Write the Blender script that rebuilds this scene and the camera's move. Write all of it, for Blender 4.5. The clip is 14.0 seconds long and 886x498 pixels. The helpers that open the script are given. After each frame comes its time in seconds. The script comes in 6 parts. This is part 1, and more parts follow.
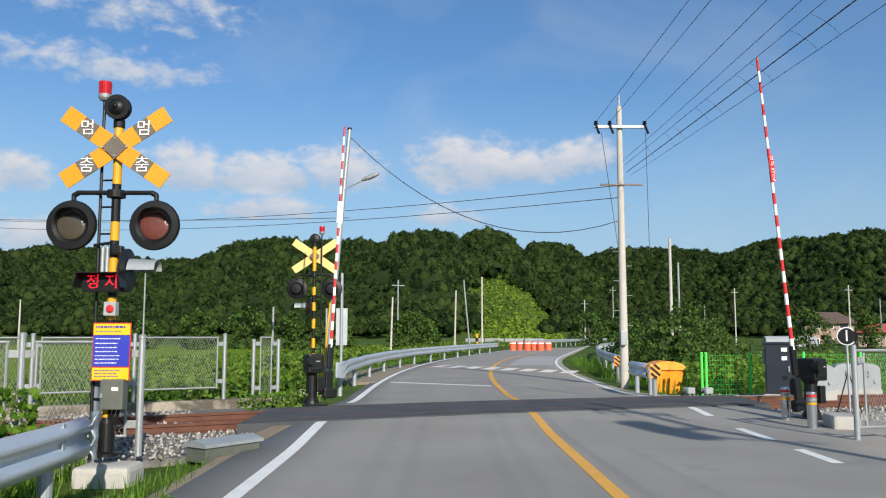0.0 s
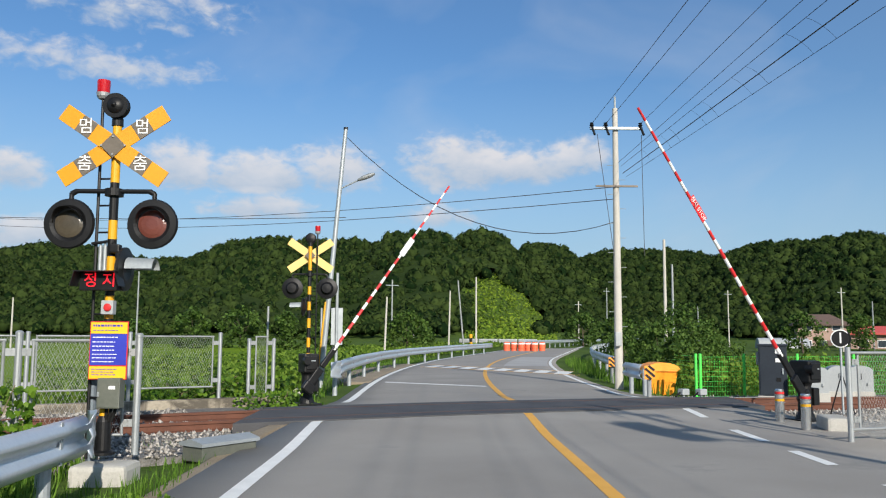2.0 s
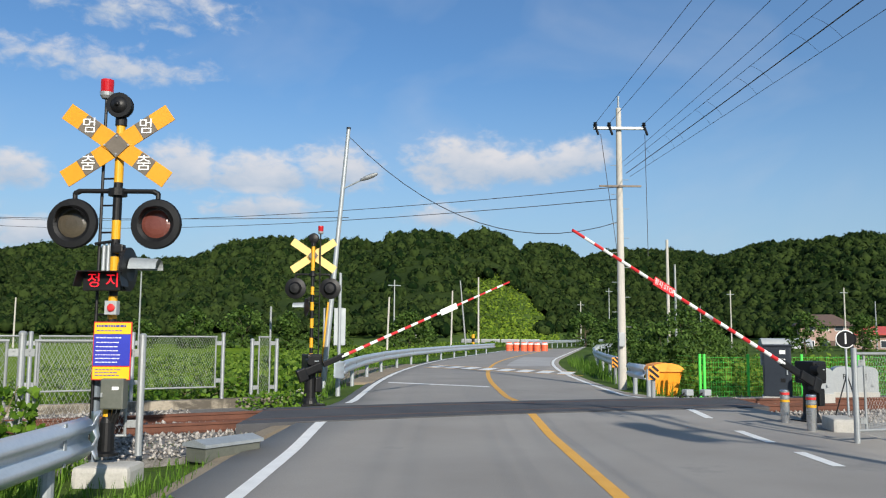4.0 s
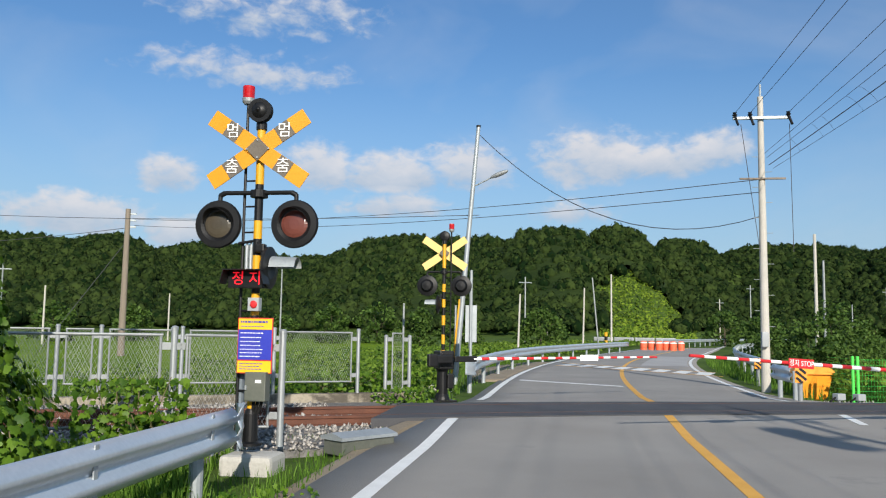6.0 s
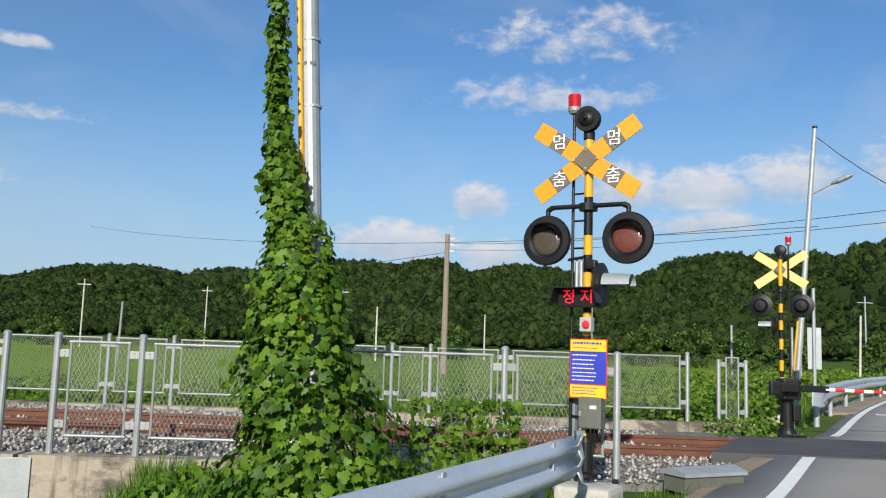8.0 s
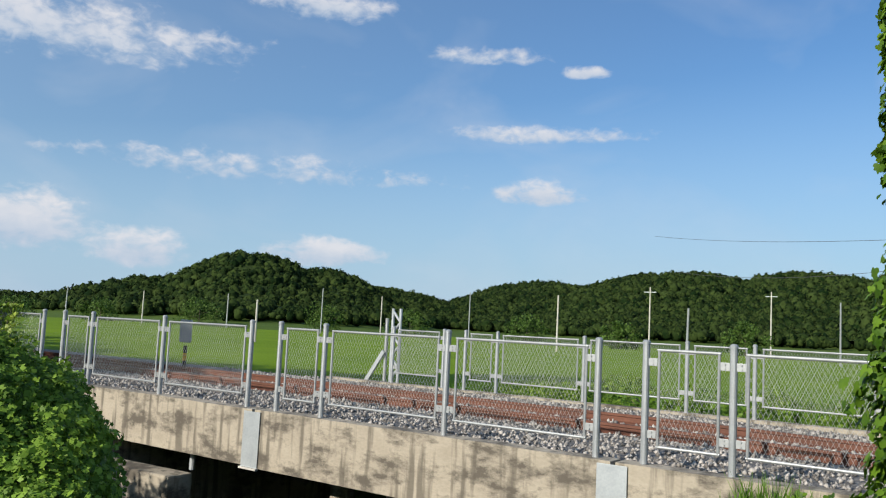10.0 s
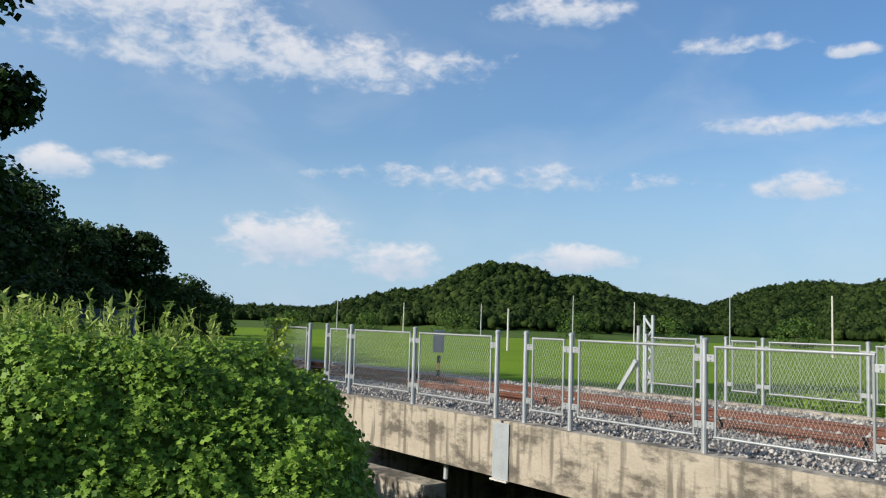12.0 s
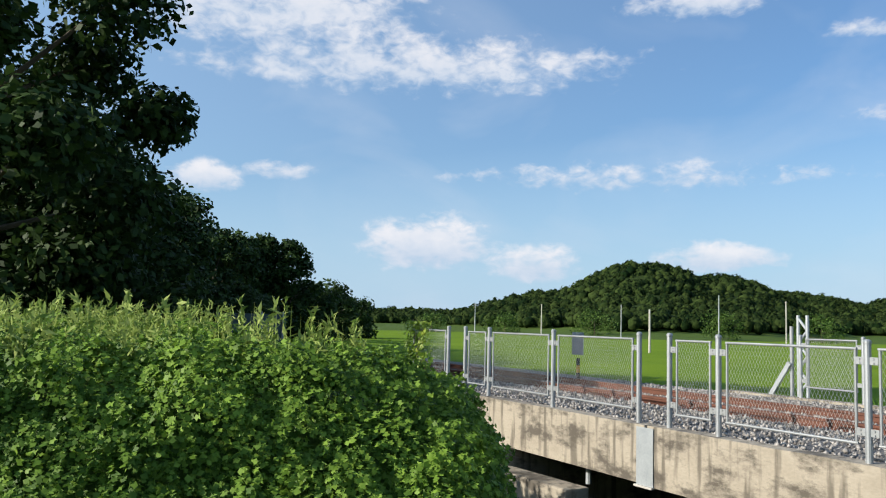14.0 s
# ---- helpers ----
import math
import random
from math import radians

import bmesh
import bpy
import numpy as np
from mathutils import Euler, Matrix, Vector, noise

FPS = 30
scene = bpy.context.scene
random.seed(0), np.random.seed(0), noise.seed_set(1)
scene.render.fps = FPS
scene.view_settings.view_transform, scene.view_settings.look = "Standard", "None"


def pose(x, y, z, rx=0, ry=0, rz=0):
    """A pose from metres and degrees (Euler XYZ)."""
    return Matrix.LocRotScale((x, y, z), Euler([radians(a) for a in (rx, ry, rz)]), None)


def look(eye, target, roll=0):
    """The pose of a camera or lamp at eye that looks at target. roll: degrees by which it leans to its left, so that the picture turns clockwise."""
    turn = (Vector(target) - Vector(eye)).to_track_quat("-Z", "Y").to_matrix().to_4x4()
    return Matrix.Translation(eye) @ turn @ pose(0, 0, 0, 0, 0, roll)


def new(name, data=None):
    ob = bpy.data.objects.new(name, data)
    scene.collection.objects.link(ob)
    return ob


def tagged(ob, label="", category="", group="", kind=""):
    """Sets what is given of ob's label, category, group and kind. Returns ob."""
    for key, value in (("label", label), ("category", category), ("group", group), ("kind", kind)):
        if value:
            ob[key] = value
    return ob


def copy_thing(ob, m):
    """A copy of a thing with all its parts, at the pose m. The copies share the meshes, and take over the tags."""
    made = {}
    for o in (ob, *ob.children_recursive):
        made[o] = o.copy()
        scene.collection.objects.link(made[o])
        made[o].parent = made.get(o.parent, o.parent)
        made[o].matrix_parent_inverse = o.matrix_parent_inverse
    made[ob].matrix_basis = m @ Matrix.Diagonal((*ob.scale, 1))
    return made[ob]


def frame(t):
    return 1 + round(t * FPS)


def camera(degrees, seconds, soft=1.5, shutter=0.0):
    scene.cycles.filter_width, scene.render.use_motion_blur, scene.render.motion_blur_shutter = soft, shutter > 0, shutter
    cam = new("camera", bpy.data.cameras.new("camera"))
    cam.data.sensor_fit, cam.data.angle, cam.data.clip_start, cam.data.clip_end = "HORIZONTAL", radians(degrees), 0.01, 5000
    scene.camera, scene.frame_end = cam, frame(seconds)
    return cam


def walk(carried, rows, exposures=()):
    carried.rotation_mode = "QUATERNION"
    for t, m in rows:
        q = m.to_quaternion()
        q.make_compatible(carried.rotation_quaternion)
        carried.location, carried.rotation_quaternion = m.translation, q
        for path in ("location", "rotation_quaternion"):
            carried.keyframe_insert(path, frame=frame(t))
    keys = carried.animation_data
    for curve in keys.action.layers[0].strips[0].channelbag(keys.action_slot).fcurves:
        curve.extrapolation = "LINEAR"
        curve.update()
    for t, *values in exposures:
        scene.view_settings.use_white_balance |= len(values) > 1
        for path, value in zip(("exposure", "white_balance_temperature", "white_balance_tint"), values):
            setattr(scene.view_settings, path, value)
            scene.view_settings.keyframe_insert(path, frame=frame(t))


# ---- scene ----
# ---- camera ----
cam = camera(56.3, 14.0, soft=1.15)
METRES, EYE, TILT, LEAN, TURN = 2.4, 1.45, 0.0, 0.0, -31.2
ROWS = [
    (0.0, 0.0, 0.0, 0.0, -0.01, 5.88, -0.05),
    (0.5, -0.0018, 0.01, 0.001, -0.16, 5.75, -0.14),
    (1.0, -0.0134, -0.0187, 0.0007, -0.27, 5.83, -0.29),
    (1.5, -0.0179, -0.0188, -0.0008, -0.4, 5.9, -0.33),
    (2.0, -0.017, -0.0092, 0.0011, -0.45, 5.89, -0.35),
    (2.5, -0.0163, -0.0027, 0.002, -0.48, 5.91, -0.34),
    (5.0, -0.0366, 0.0114, 0.004, 0.29, 5.82, -0.5),
    (5.5, -0.0369, 0.0098, 0.0047, 3.21, 5.69, -0.61),
    (6.0, -0.0315, 0.0265, 0.0073, 8.69, 5.59, -0.92),
    (6.5, -0.0321, 0.0397, 0.0096, 14.91, 5.51, -1.27),
    (7.0, -0.0906, 0.1144, 0.0119, 18.56, 5.43, -1.38),
    (7.5, -0.1503, 0.1716, 0.014, 21.76, 6.18, -1.43),
    (8.0, -0.228, 0.2494, 0.0071, 29.72, 6.55, -1.85),
    (8.5, -0.3026, 0.3105, 0.0096, 40.71, 6.26, -2.22),
    (9.0, -0.4092, 0.3334, 0.0129, 51.72, 5.95, -2.69),
    (11.5, -0.7012, 0.4788, 0.024, 80.36, 5.24, -2.04),
    (12.0, -0.7297, 0.4782, 0.028, 84.35, 5.23, -1.88),
    (12.5, -0.7429, 0.4801, 0.0283, 87.69, 5.09, -1.8),
    (13.0, -0.7442, 0.4811, 0.0307, 90.57, 5.07, -1.8),
    (13.5, -0.7413, 0.4801, 0.0311, 92.85, 5.04, -1.72),
    (14.0, -0.7406, 0.4791, 0.0318, 93.83, 5.1, -1.49),
]
walk(cam, [(t, pose(0, 0, EYE, TILT, LEAN, TURN) @ pose(METRES * x, METRES * y, METRES * z, 90 + pitch, roll, yaw)) for t, x, y, z, yaw, pitch, roll in ROWS],
     exposures=[(0.0, .4), (6.0, .4), (9.0, .46), (11.5, .54), (13.0, .62), (14.0, .7)])

# ---- sky and sun ----
SUN_FROM = Vector((-0.2, -0.9, 0.42)).normalized()
SUN_EL, SUN_AZ = math.asin(SUN_FROM.z), math.atan2(SUN_FROM.x, SUN_FROM.y)
sun = new("sun", bpy.data.lights.new("sun", "SUN"))
sun.data.energy, sun.data.angle, sun.data.color = 4.5, radians(0.6), (1.0, 0.93, 0.82)
sun.matrix_world = look((0, 0, 60), Vector((0, 0, 60)) - SUN_FROM)

# cumulus and veils of the summer sky: bearing, height, half width, half height (degrees), density
CLOUDS = [
    (3.8, 9.8, 2.4, 1.9, .95), (13.7, 10.7, 3.2, 2.4, .9), (18.7, 10.4, 4.6, 2.2, 1.0), (19.0, 8.4, 4.4, 1.3, .9),
    (23.9, 10.9, 4.2, 2.4, .8), (33.0, 11.5, 5.2, 2.8, .85), (37.8, 11.3, 4.4, 1.9, .8), (40.9, 12.0, 2.8, 2.0, .9),
    (4.8, 6.0, 3.2, 1.5, .95), (8.6, 16.9, 8.5, 1.7, .5), (10.5, 20.8, 8.0, 2.2, .46), (31.4, 8.1, 3.6, 1.2, .7),
    (-1.8, 6.8, 5.6, 2.0, 1.0), (-29.8, 9.4, 3.6, 1.2, .75), (-26.7, 17.6, 1.9, .6, .7), (-44.3, 4.6, 4.6, 1.4, .85),
    (-33.9, 18.6, 5.0, .8, .55), (-29.3, 13.4, 7.5, .8, .5), (6.1, 20.6, 4.2, 1.6, .42), (-66.3, 17.3, 17.0, 2.8, .62),
    (-63.8, 5.2, 5.0, 2.6, .95), (-56.4, 4.0, 3.4, 1.8, .9), (-79.1, 9.1, 2.8, 1.6, .9), (-74.2, 9.9, 2.6, .9, .7),
    (-45.4, 21.1, 5.4, 1.5, .65), (-50.0, 10.0, 13.0, 1.2, .42), (-74.4, 20.3, 11.5, 3.8, .72)]


def make_world():
    w = bpy.data.worlds.new("summer_sky")
    scene.world = w
    w.use_nodes = True
    nt = w.node_tree
    nt.nodes.clear()
    N, L = nt.nodes.new, nt.links.new

    def num(op, a, b=None, clamp=False):
        n = N("ShaderNodeMath")
        n.operation, n.use_clamp = op, clamp
        for i, v in enumerate((a, b)):
            if v is None:
                continue
            if isinstance(v, (int, float)):
                n.inputs[i].default_value = v
            else:
                L(v, n.inputs[i])
        return n.outputs[0]

    sky = N("ShaderNodeTexSky")
    sky.sky_type, sky.sun_disc = "NISHITA", False
    sky.sun_elevation, sky.sun_rotation = SUN_EL, SUN_AZ
    sky.air_density, sky.dust_density, sky.ozone_density = 1.25, 0.35, 2.2
    co = N("ShaderNodeTexCoord")
    sep = N("ShaderNodeSeparateXYZ")
    L(co.outputs["Generated"], sep.inputs[0])
    az = num("MULTIPLY", num("ARCTAN2", sep.outputs[0], sep.outputs[1]), 180 / math.pi)
    el = num("MULTIPLY", num("ARCSINE", sep.outputs[2]), 180 / math.pi)
    pos = N("ShaderNodeCombineXYZ")
    L(az, pos.inputs[0])
    L(num("MULTIPLY", el, 1.7), pos.inputs[1])

    def tex(scale, detail, rough, dist=0.0):
        n = N("ShaderNodeTexNoise")
        n.inputs["Scale"].default_value, n.inputs["Detail"].default_value = scale, detail
        n.inputs["Roughness"].default_value, n.inputs["Distortion"].default_value = rough, dist
        L(pos.outputs[0], n.inputs["Vector"])
        return n.outputs[0]

    lumps = num("MULTIPLY", num("SUBTRACT", tex(0.38, 3, 0.5, 0.2), 0.5), 1.5)
    puffs = num("MULTIPLY", num("SUBTRACT", tex(0.95, 6, 0.58, 0.4), 0.5), 1.1)
    billow = num("ADD", lumps, puffs)
    dens, shade = None, None
    for b, e, hw, hh, d in CLOUDS:
        dx = num("DIVIDE", num("SUBTRACT", az, b), hw)
        dy = num("DIVIDE", num("SUBTRACT", el, e), hh)
        under = num("MAXIMUM", dy, num("MULTIPLY", dy, -1.5))
        r2 = num("ADD", num("MULTIPLY", dx, dx), num("MULTIPLY", under, under))
        body = num("MULTIPLY", num("SUBTRACT", 1.0, r2), d)
        dens = body if dens is None else num("MAXIMUM", dens, body)
        low = num("MULTIPLY", num("MAXIMUM", num("ADD", body, 0.35), 0.0), dy)
        shade = low if shade is None else num("ADD", shade, low)
    cover = N("ShaderNodeMapRange")
    cover.interpolation_type = "SMOOTHSTEP"
    cover.inputs["From Min"].default_value, cover.inputs["From Max"].default_value = 0.0, 0.8
    L(num("ADD", dens, billow), cover.inputs["Value"])
    veil = N("ShaderNodeMapRange")
    veil.inputs["From Min"].default_value, veil.inputs["From Max"].default_value = 0.5, 0.85
    veil.inputs["To Max"].default_value = 0.34
    L(tex(0.07, 4, 0.5, 0.6), veil.inputs["Value"])
    amount = num("MINIMUM", num("ADD", num("MULTIPLY", cover.outputs[0], 0.9), veil.outputs[0]), 0.95)
    tone = N("ShaderNodeMix")
    tone.data_type = "RGBA"
    tone.inputs[6].default_value, tone.inputs[7].default_value = (5.0, 6.1, 7.6, 1), (8.6, 8.5, 8.8, 1)
    t = N("ShaderNodeMapRange")
    t.inputs["From Min"].default_value, t.inputs["From Max"].default_value = -0.55, 0.75
    L(num("ADD", shade, num("MULTIPLY", billow, 0.7)), t.inputs["Value"])
    L(t.outputs[0], tone.inputs[0])
    mix = N("ShaderNodeMix")
    mix.data_type = "RGBA"
    L(amount, mix.inputs[0])
    tint = N("ShaderNodeMix")
    tint.data_type, tint.blend_type = "RGBA", "MULTIPLY"
    tint.inputs[0].default_value, tint.inputs[7].default_value = 1.0, (.66, .97, 1.33, 1)
    L(sky.outputs[0], tint.inputs[6])
    haze = N("ShaderNodeMapRange")
    haze.interpolation_type = "SMOOTHSTEP"
    haze.inputs["From Min"].default_value, haze.inputs["From Max"].default_value = 20.0, -2.0
    haze.inputs["To Min"].default_value, haze.inputs["To Max"].default_value = 0.0, 0.85
    L(el, haze.inputs["Value"])
    flat = Vector((SUN_FROM.x, SUN_FROM.y, 0)).normalized()
    toward = num("ADD", num("MULTIPLY", sep.outputs[0], flat.x), num("MULTIPLY", sep.outputs[1], flat.y))
    glare = N("ShaderNodeMapRange")
    glare.inputs["From Min"].default_value, glare.inputs["From Max"].default_value = -0.9, 0.9
    glare.inputs["To Max"].default_value = 0.75
    L(toward, glare.inputs["Value"])
    air = N("ShaderNodeMix")
    air.data_type = "RGBA"
    air.inputs[7].default_value = (4.55, 6.35, 8.4, 1)
    L(num("MAXIMUM", haze.outputs[0], glare.outputs[0]), air.inputs[0])
    L(tint.outputs[2], air.inputs[6])
    L(air.outputs[2], mix.inputs[6])
    L(tone.outputs[2], mix.inputs[7])
    bg = N("ShaderNodeBackground")
    bg.inputs["Strength"].default_value = 0.066
    L(mix.outputs[2], bg.inputs[0])
    out = N("ShaderNodeOutputWorld")
    L(bg.outputs[0], out.inputs[0])


make_world()


# ---- materials ----
def mat(name, a, b, rough=0.7, metal=0.0, scale=3.0, fine=40.0, bump=0.2, stain=None, stain_at=0.6, island=0.0,
        piece=0.0, stretch=(1, 1, 1), through_light=0.0, bump_far=0.01, streak=None, gloss=0.5):
    """A surface that wanders between two colours at two scales, with fine relief and, if asked, stains."""
    m = bpy.data.materials.new(name)
    m.use_nodes = True
    nt = m.node_tree
    N, L = nt.nodes.new, nt.links.new
    p = nt.nodes["Principled BSDF"]
    p.inputs["Roughness"].default_value, p.inputs["Metallic"].default_value = rough, metal
    p.inputs["Specular IOR Level"].default_value = gloss
    co, mp = N("ShaderNodeTexCoord"), N("ShaderNodeMapping")
    mp.inputs["Scale"].default_value = stretch
    L(co.outputs["Object"], mp.inputs[0])

    def tex(s, detail):
        n = N("ShaderNodeTexNoise")
        n.inputs["Scale"].default_value, n.inputs["Detail"].default_value = s, detail
        L(mp.outputs[0], n.inputs["Vector"])
        return n.outputs[0]

    big, small = tex(scale, 5), tex(fine, 4)
    add = N("ShaderNodeMath")
    add.operation = "MULTIPLY_ADD"
    add.inputs[1].default_value = 0.6
    L(big, add.inputs[0])
    half = N("ShaderNodeMath")
    half.operation = "MULTIPLY"
    half.inputs[1].default_value = 0.4
    L(small, half.inputs[0])
    L(half.outputs[0], add.inputs[2])
    value = add.outputs[0]
    extra = []
    if island:
        geo = N("ShaderNodeNewGeometry")
        extra.append((geo.outputs["Random Per Island"], island))
    if piece:
        info = N("ShaderNodeObjectInfo")
        extra.append((info.outputs["Random"], piece))
    for socket, k in extra:
        e = N("ShaderNodeMath")
        e.operation = "MULTIPLY_ADD"
        e.inputs[1].default_value = k
        L(socket, e.inputs[0])
        L(value, e.inputs[2])
        f = N("ShaderNodeMath")
        f.operation = "SUBTRACT"
        f.inputs[1].default_value = k / 2
        L(e.outputs[0], f.inputs[0])
        value = f.outputs[0]
    rng = N("ShaderNodeMapRange")
    rng.inputs["From Min"].default_value, rng.inputs["From Max"].default_value = 0.3, 0.7
    L(value, rng.inputs["Value"])
    mix = N("ShaderNodeMix")
    mix.data_type = "RGBA"
    mix.inputs[6].default_value, mix.inputs[7].default_value = (*a, 1), (*b, 1)
    L(rng.outputs[0], mix.inputs[0])
    colour = mix.outputs[2]
    if stain:
        st = N("ShaderNodeTexNoise")
        st.inputs["Scale"].default_value, st.inputs["Detail"].default_value = scale * 0.5, 8
        st.inputs["Roughness"].default_value = 0.7
        L(mp.outputs[0], st.inputs["Vector"])
        sr = N("ShaderNodeMapRange")
        sr.inputs["From Min"].default_value, sr.inputs["From Max"].default_value = stain_at, stain_at + 0.12
        L(st.outputs[0], sr.inputs["Value"])
        sm = N("ShaderNodeMix")
        sm.data_type = "RGBA"
        sm.inputs[7].default_value = (*stain, 1)
        L(sr.outputs[0], sm.inputs[0])
        L(colour, sm.inputs[6])
        colour = sm.outputs[2]
    if streak:
        sp = N("ShaderNodeMapping")
        sp.inputs["Scale"].default_value = (1, 1, .1)
        L(co.outputs["Object"], sp.inputs[0])
        sn = N("ShaderNodeTexNoise")
        sn.inputs["Scale"].default_value, sn.inputs["Detail"].default_value = 7.0, 6
        L(sp.outputs[0], sn.inputs["Vector"])
        sq = N("ShaderNodeMapRange")
        sq.inputs["From Min"].default_value, sq.inputs["From Max"].default_value = .51, .63
        sq.inputs["To Max"].default_value = .75
        L(sn.outputs[0], sq.inputs["Value"])
        sx = N("ShaderNodeMix")
        sx.data_type = "RGBA"
        sx.inputs[7].default_value = (*streak, 1)
        L(sq.outputs[0], sx.inputs[0])
        L(colour, sx.inputs[6])
        colour = sx.outputs[2]
    L(colour, p.inputs["Base Color"])
    if bump:
        bp = N("ShaderNodeBump")
        bp.inputs["Strength"].default_value, bp.inputs["Distance"].default_value = bump, bump_far
        L(small, bp.inputs["Height"])
        L(bp.outputs[0], p.inputs["Normal"])
    if through_light:
        tr = N("ShaderNodeBsdfTranslucent")
        L(colour, tr.inputs["Color"])
        sh = N("ShaderNodeMixShader")
        sh.inputs[0].default_value = through_light
        L(p.outputs[0], sh.inputs[1])
        L(tr.outputs[0], sh.inputs[2])
        L(sh.outputs[0], nt.nodes["Material Output"].inputs["Surface"])
    return m


def glow(name, colour, strength):
    m = mat(name, colour, colour, 0.4, bump=0)
    p = m.node_tree.nodes["Principled BSDF"]
    p.inputs["Emission Color"].default_value, p.inputs["Emission Strength"].default_value = (*colour, 1), strength
    return m


ASPHALT = mat("weathered_asphalt", (.21, .195, .178), (.3, .282, .258), .85, scale=.5, fine=60, bump=.5, stain=(.15, .147, .143), stain_at=.6)
ASPHALT_NEW = mat("fresh_asphalt", (.035, .035, .038), (.075, .075, .08), .8, scale=1.2, fine=70, bump=.5)
WHITE_LINE = mat("worn_white_paint", (.62, .62, .6), (.8, .8, .78), .6, scale=4, fine=60, stain=(.3, .3, .3), stain_at=.64)
YELLOW_LINE = mat("worn_yellow_paint", (.62, .3, .03), (.74, .4, .06), .6, scale=4, fine=60, stain=(.3, .22, .12), stain_at=.64)
GROUND = mat("grassy_earth", (.035, .065, .012), (.09, .14, .024), .95, scale=.35, fine=9, bump=.6, stain=(.16, .13, .08), stain_at=.66, bump_far=.05, gloss=.1)
RICE = mat("rice_paddy", (.085, .155, .006), (.165, .25, .014), .9, scale=.12, fine=5, bump=.7, bump_far=.08, gloss=.08)
CONCRETE = mat("stained_concrete", (.27, .235, .18), (.4, .355, .28), .9, scale=3.6, fine=30, bump=.3, stain=(.095, .082, .064), stain_at=.48, stretch=(.6, .6, 1.2), streak=(.085, .073, .056))
CONCRETE_NEW = mat("pale_concrete", (.33, .32, .29), (.5, .48, .44), .9, scale=3, fine=40, bump=.3, stain=(.3, .28, .25), stain_at=.63)
GRAVEL = mat("pale_gravel", (.25, .23, .2), (.48, .45, .4), .95, scale=5, fine=22, bump=1.0, bump_far=.04)
BALLAST = mat("ballast_bed", (.08, .075, .07), (.22, .21, .2), .95, scale=6, fine=26, bump=1.0, bump_far=.04)
STONE = mat("ballast_stone", (.15, .138, .125), (.42, .39, .355), .95, scale=8, fine=40, bump=.3, island=.7)
RUST = mat("rusty_rail", (.075, .028, .016), (.15, .056, .032), .75, .1, scale=3, fine=40, bump=.2)
STEEL = mat("galvanised_steel", (.28, .3, .31), (.4, .42, .43), .5, .5, scale=5, fine=50, bump=.05)
STEEL_DULL = mat("weathered_zinc", (.29, .32, .335), (.41, .44, .455), .55, .45, scale=4, fine=40, bump=.08)
FENCE_WHITE = mat("pale_zinc_frame", (.24, .255, .26), (.34, .355, .36), .5, .4, scale=4, fine=40, bump=.05)
GUARD = mat("guardrail_zinc", (.48, .53, .58), (.62, .66, .7), .36, .5, scale=2, fine=30, bump=.08, stretch=(1, 1, 1))
BLACK = mat("black_paint", (.004, .004, .0045), (.012, .012, .013), .45, scale=5, fine=40, bump=.08, gloss=.3)
BLACK_MATT = mat("black_rubber", (.006, .006, .006), (.016, .016, .016), .85, scale=5, fine=40, gloss=.2)
YELLOW = mat("signal_yellow", (.62, .3, .006), (.7, .36, .01), .45, scale=4, fine=30, bump=.05)
BOARD = mat("crossbuck_orange_yellow", (.62, .25, .004), (.7, .3, .008), .5, scale=3, fine=30, bump=.03)
BOARD_BACK = mat("crossbuck_back", (.78, .52, .16), (.85, .6, .22), .5, scale=3, fine=30, bump=.03)
BROWN = mat("board_grey_brown", (.1, .085, .065), (.15, .125, .1), .6, scale=4, fine=30, bump=.03)
WHITE = mat("white_paint", (.74, .74, .73), (.82, .82, .81), .5, scale=4, fine=30, bump=.05)
RED = mat("red_paint", (.5, .015, .02), (.62, .03, .03), .45, scale=4, fine=30, bump=.05)
RED_LENS = mat("red_lamp_cap", (.36, .004, .008), (.48, .01, .014), .2, scale=4, fine=30, bump=0)
LENS_RED = mat("dim_red_lens", (.1, .03, .022), (.16, .05, .038), .25, scale=6, fine=60, bump=.1)
LENS_GREY = mat("dim_grey_lens", (.05, .042, .03), (.085, .07, .05), .25, scale=6, fine=60, bump=.1)
LED = glow("red_led", (.8, .008, .02), .75)
SIGN_YELLOW = mat("notice_yellow", (.75, .46, .01), (.8, .5, .015), .5, scale=4, fine=30, bump=0)
BLUE = mat("notice_blue", (.02, .03, .34), (.03, .045, .42), .5, scale=4, fine=30, bump=0)
OLIVE = mat("olive_grey_steel", (.1, .11, .09), (.15, .155, .13), .5, .2, scale=4, fine=30, bump=.05)
CABINET = mat("dark_blue_grey_steel", (.012, .018, .028), (.022, .03, .042), .5, .2, scale=2, fine=30, bump=.05)
GREY_BOX = mat("light_grey_enamel", (.28, .3, .31), (.36, .38, .39), .5, scale=2, fine=30, bump=.05)
GREEN_WIRE = mat("green_coated_wire", (.06, .62, .06), (.1, .72, .1), .5, scale=3, fine=30, bump=.02)
ORANGE = mat("orange_plastic", (.85, .27, .01), (.92, .34, .02), .45, scale=3, fine=30, bump=.03)
DRUM_RED = mat("orange_red_plastic", (.75, .1, .04), (.85, .16, .07), .5, scale=2, fine=20, bump=.03)
POLE_CONC = mat("pole_concrete", (.4, .38, .34), (.53, .5, .45), .85, scale=2, fine=30, bump=.15)
WOOD_POLE = mat("brown_pole", (.16, .13, .1), (.26, .215, .175), .85, scale=2, fine=30, bump=.2, stretch=(4, 4, .5))
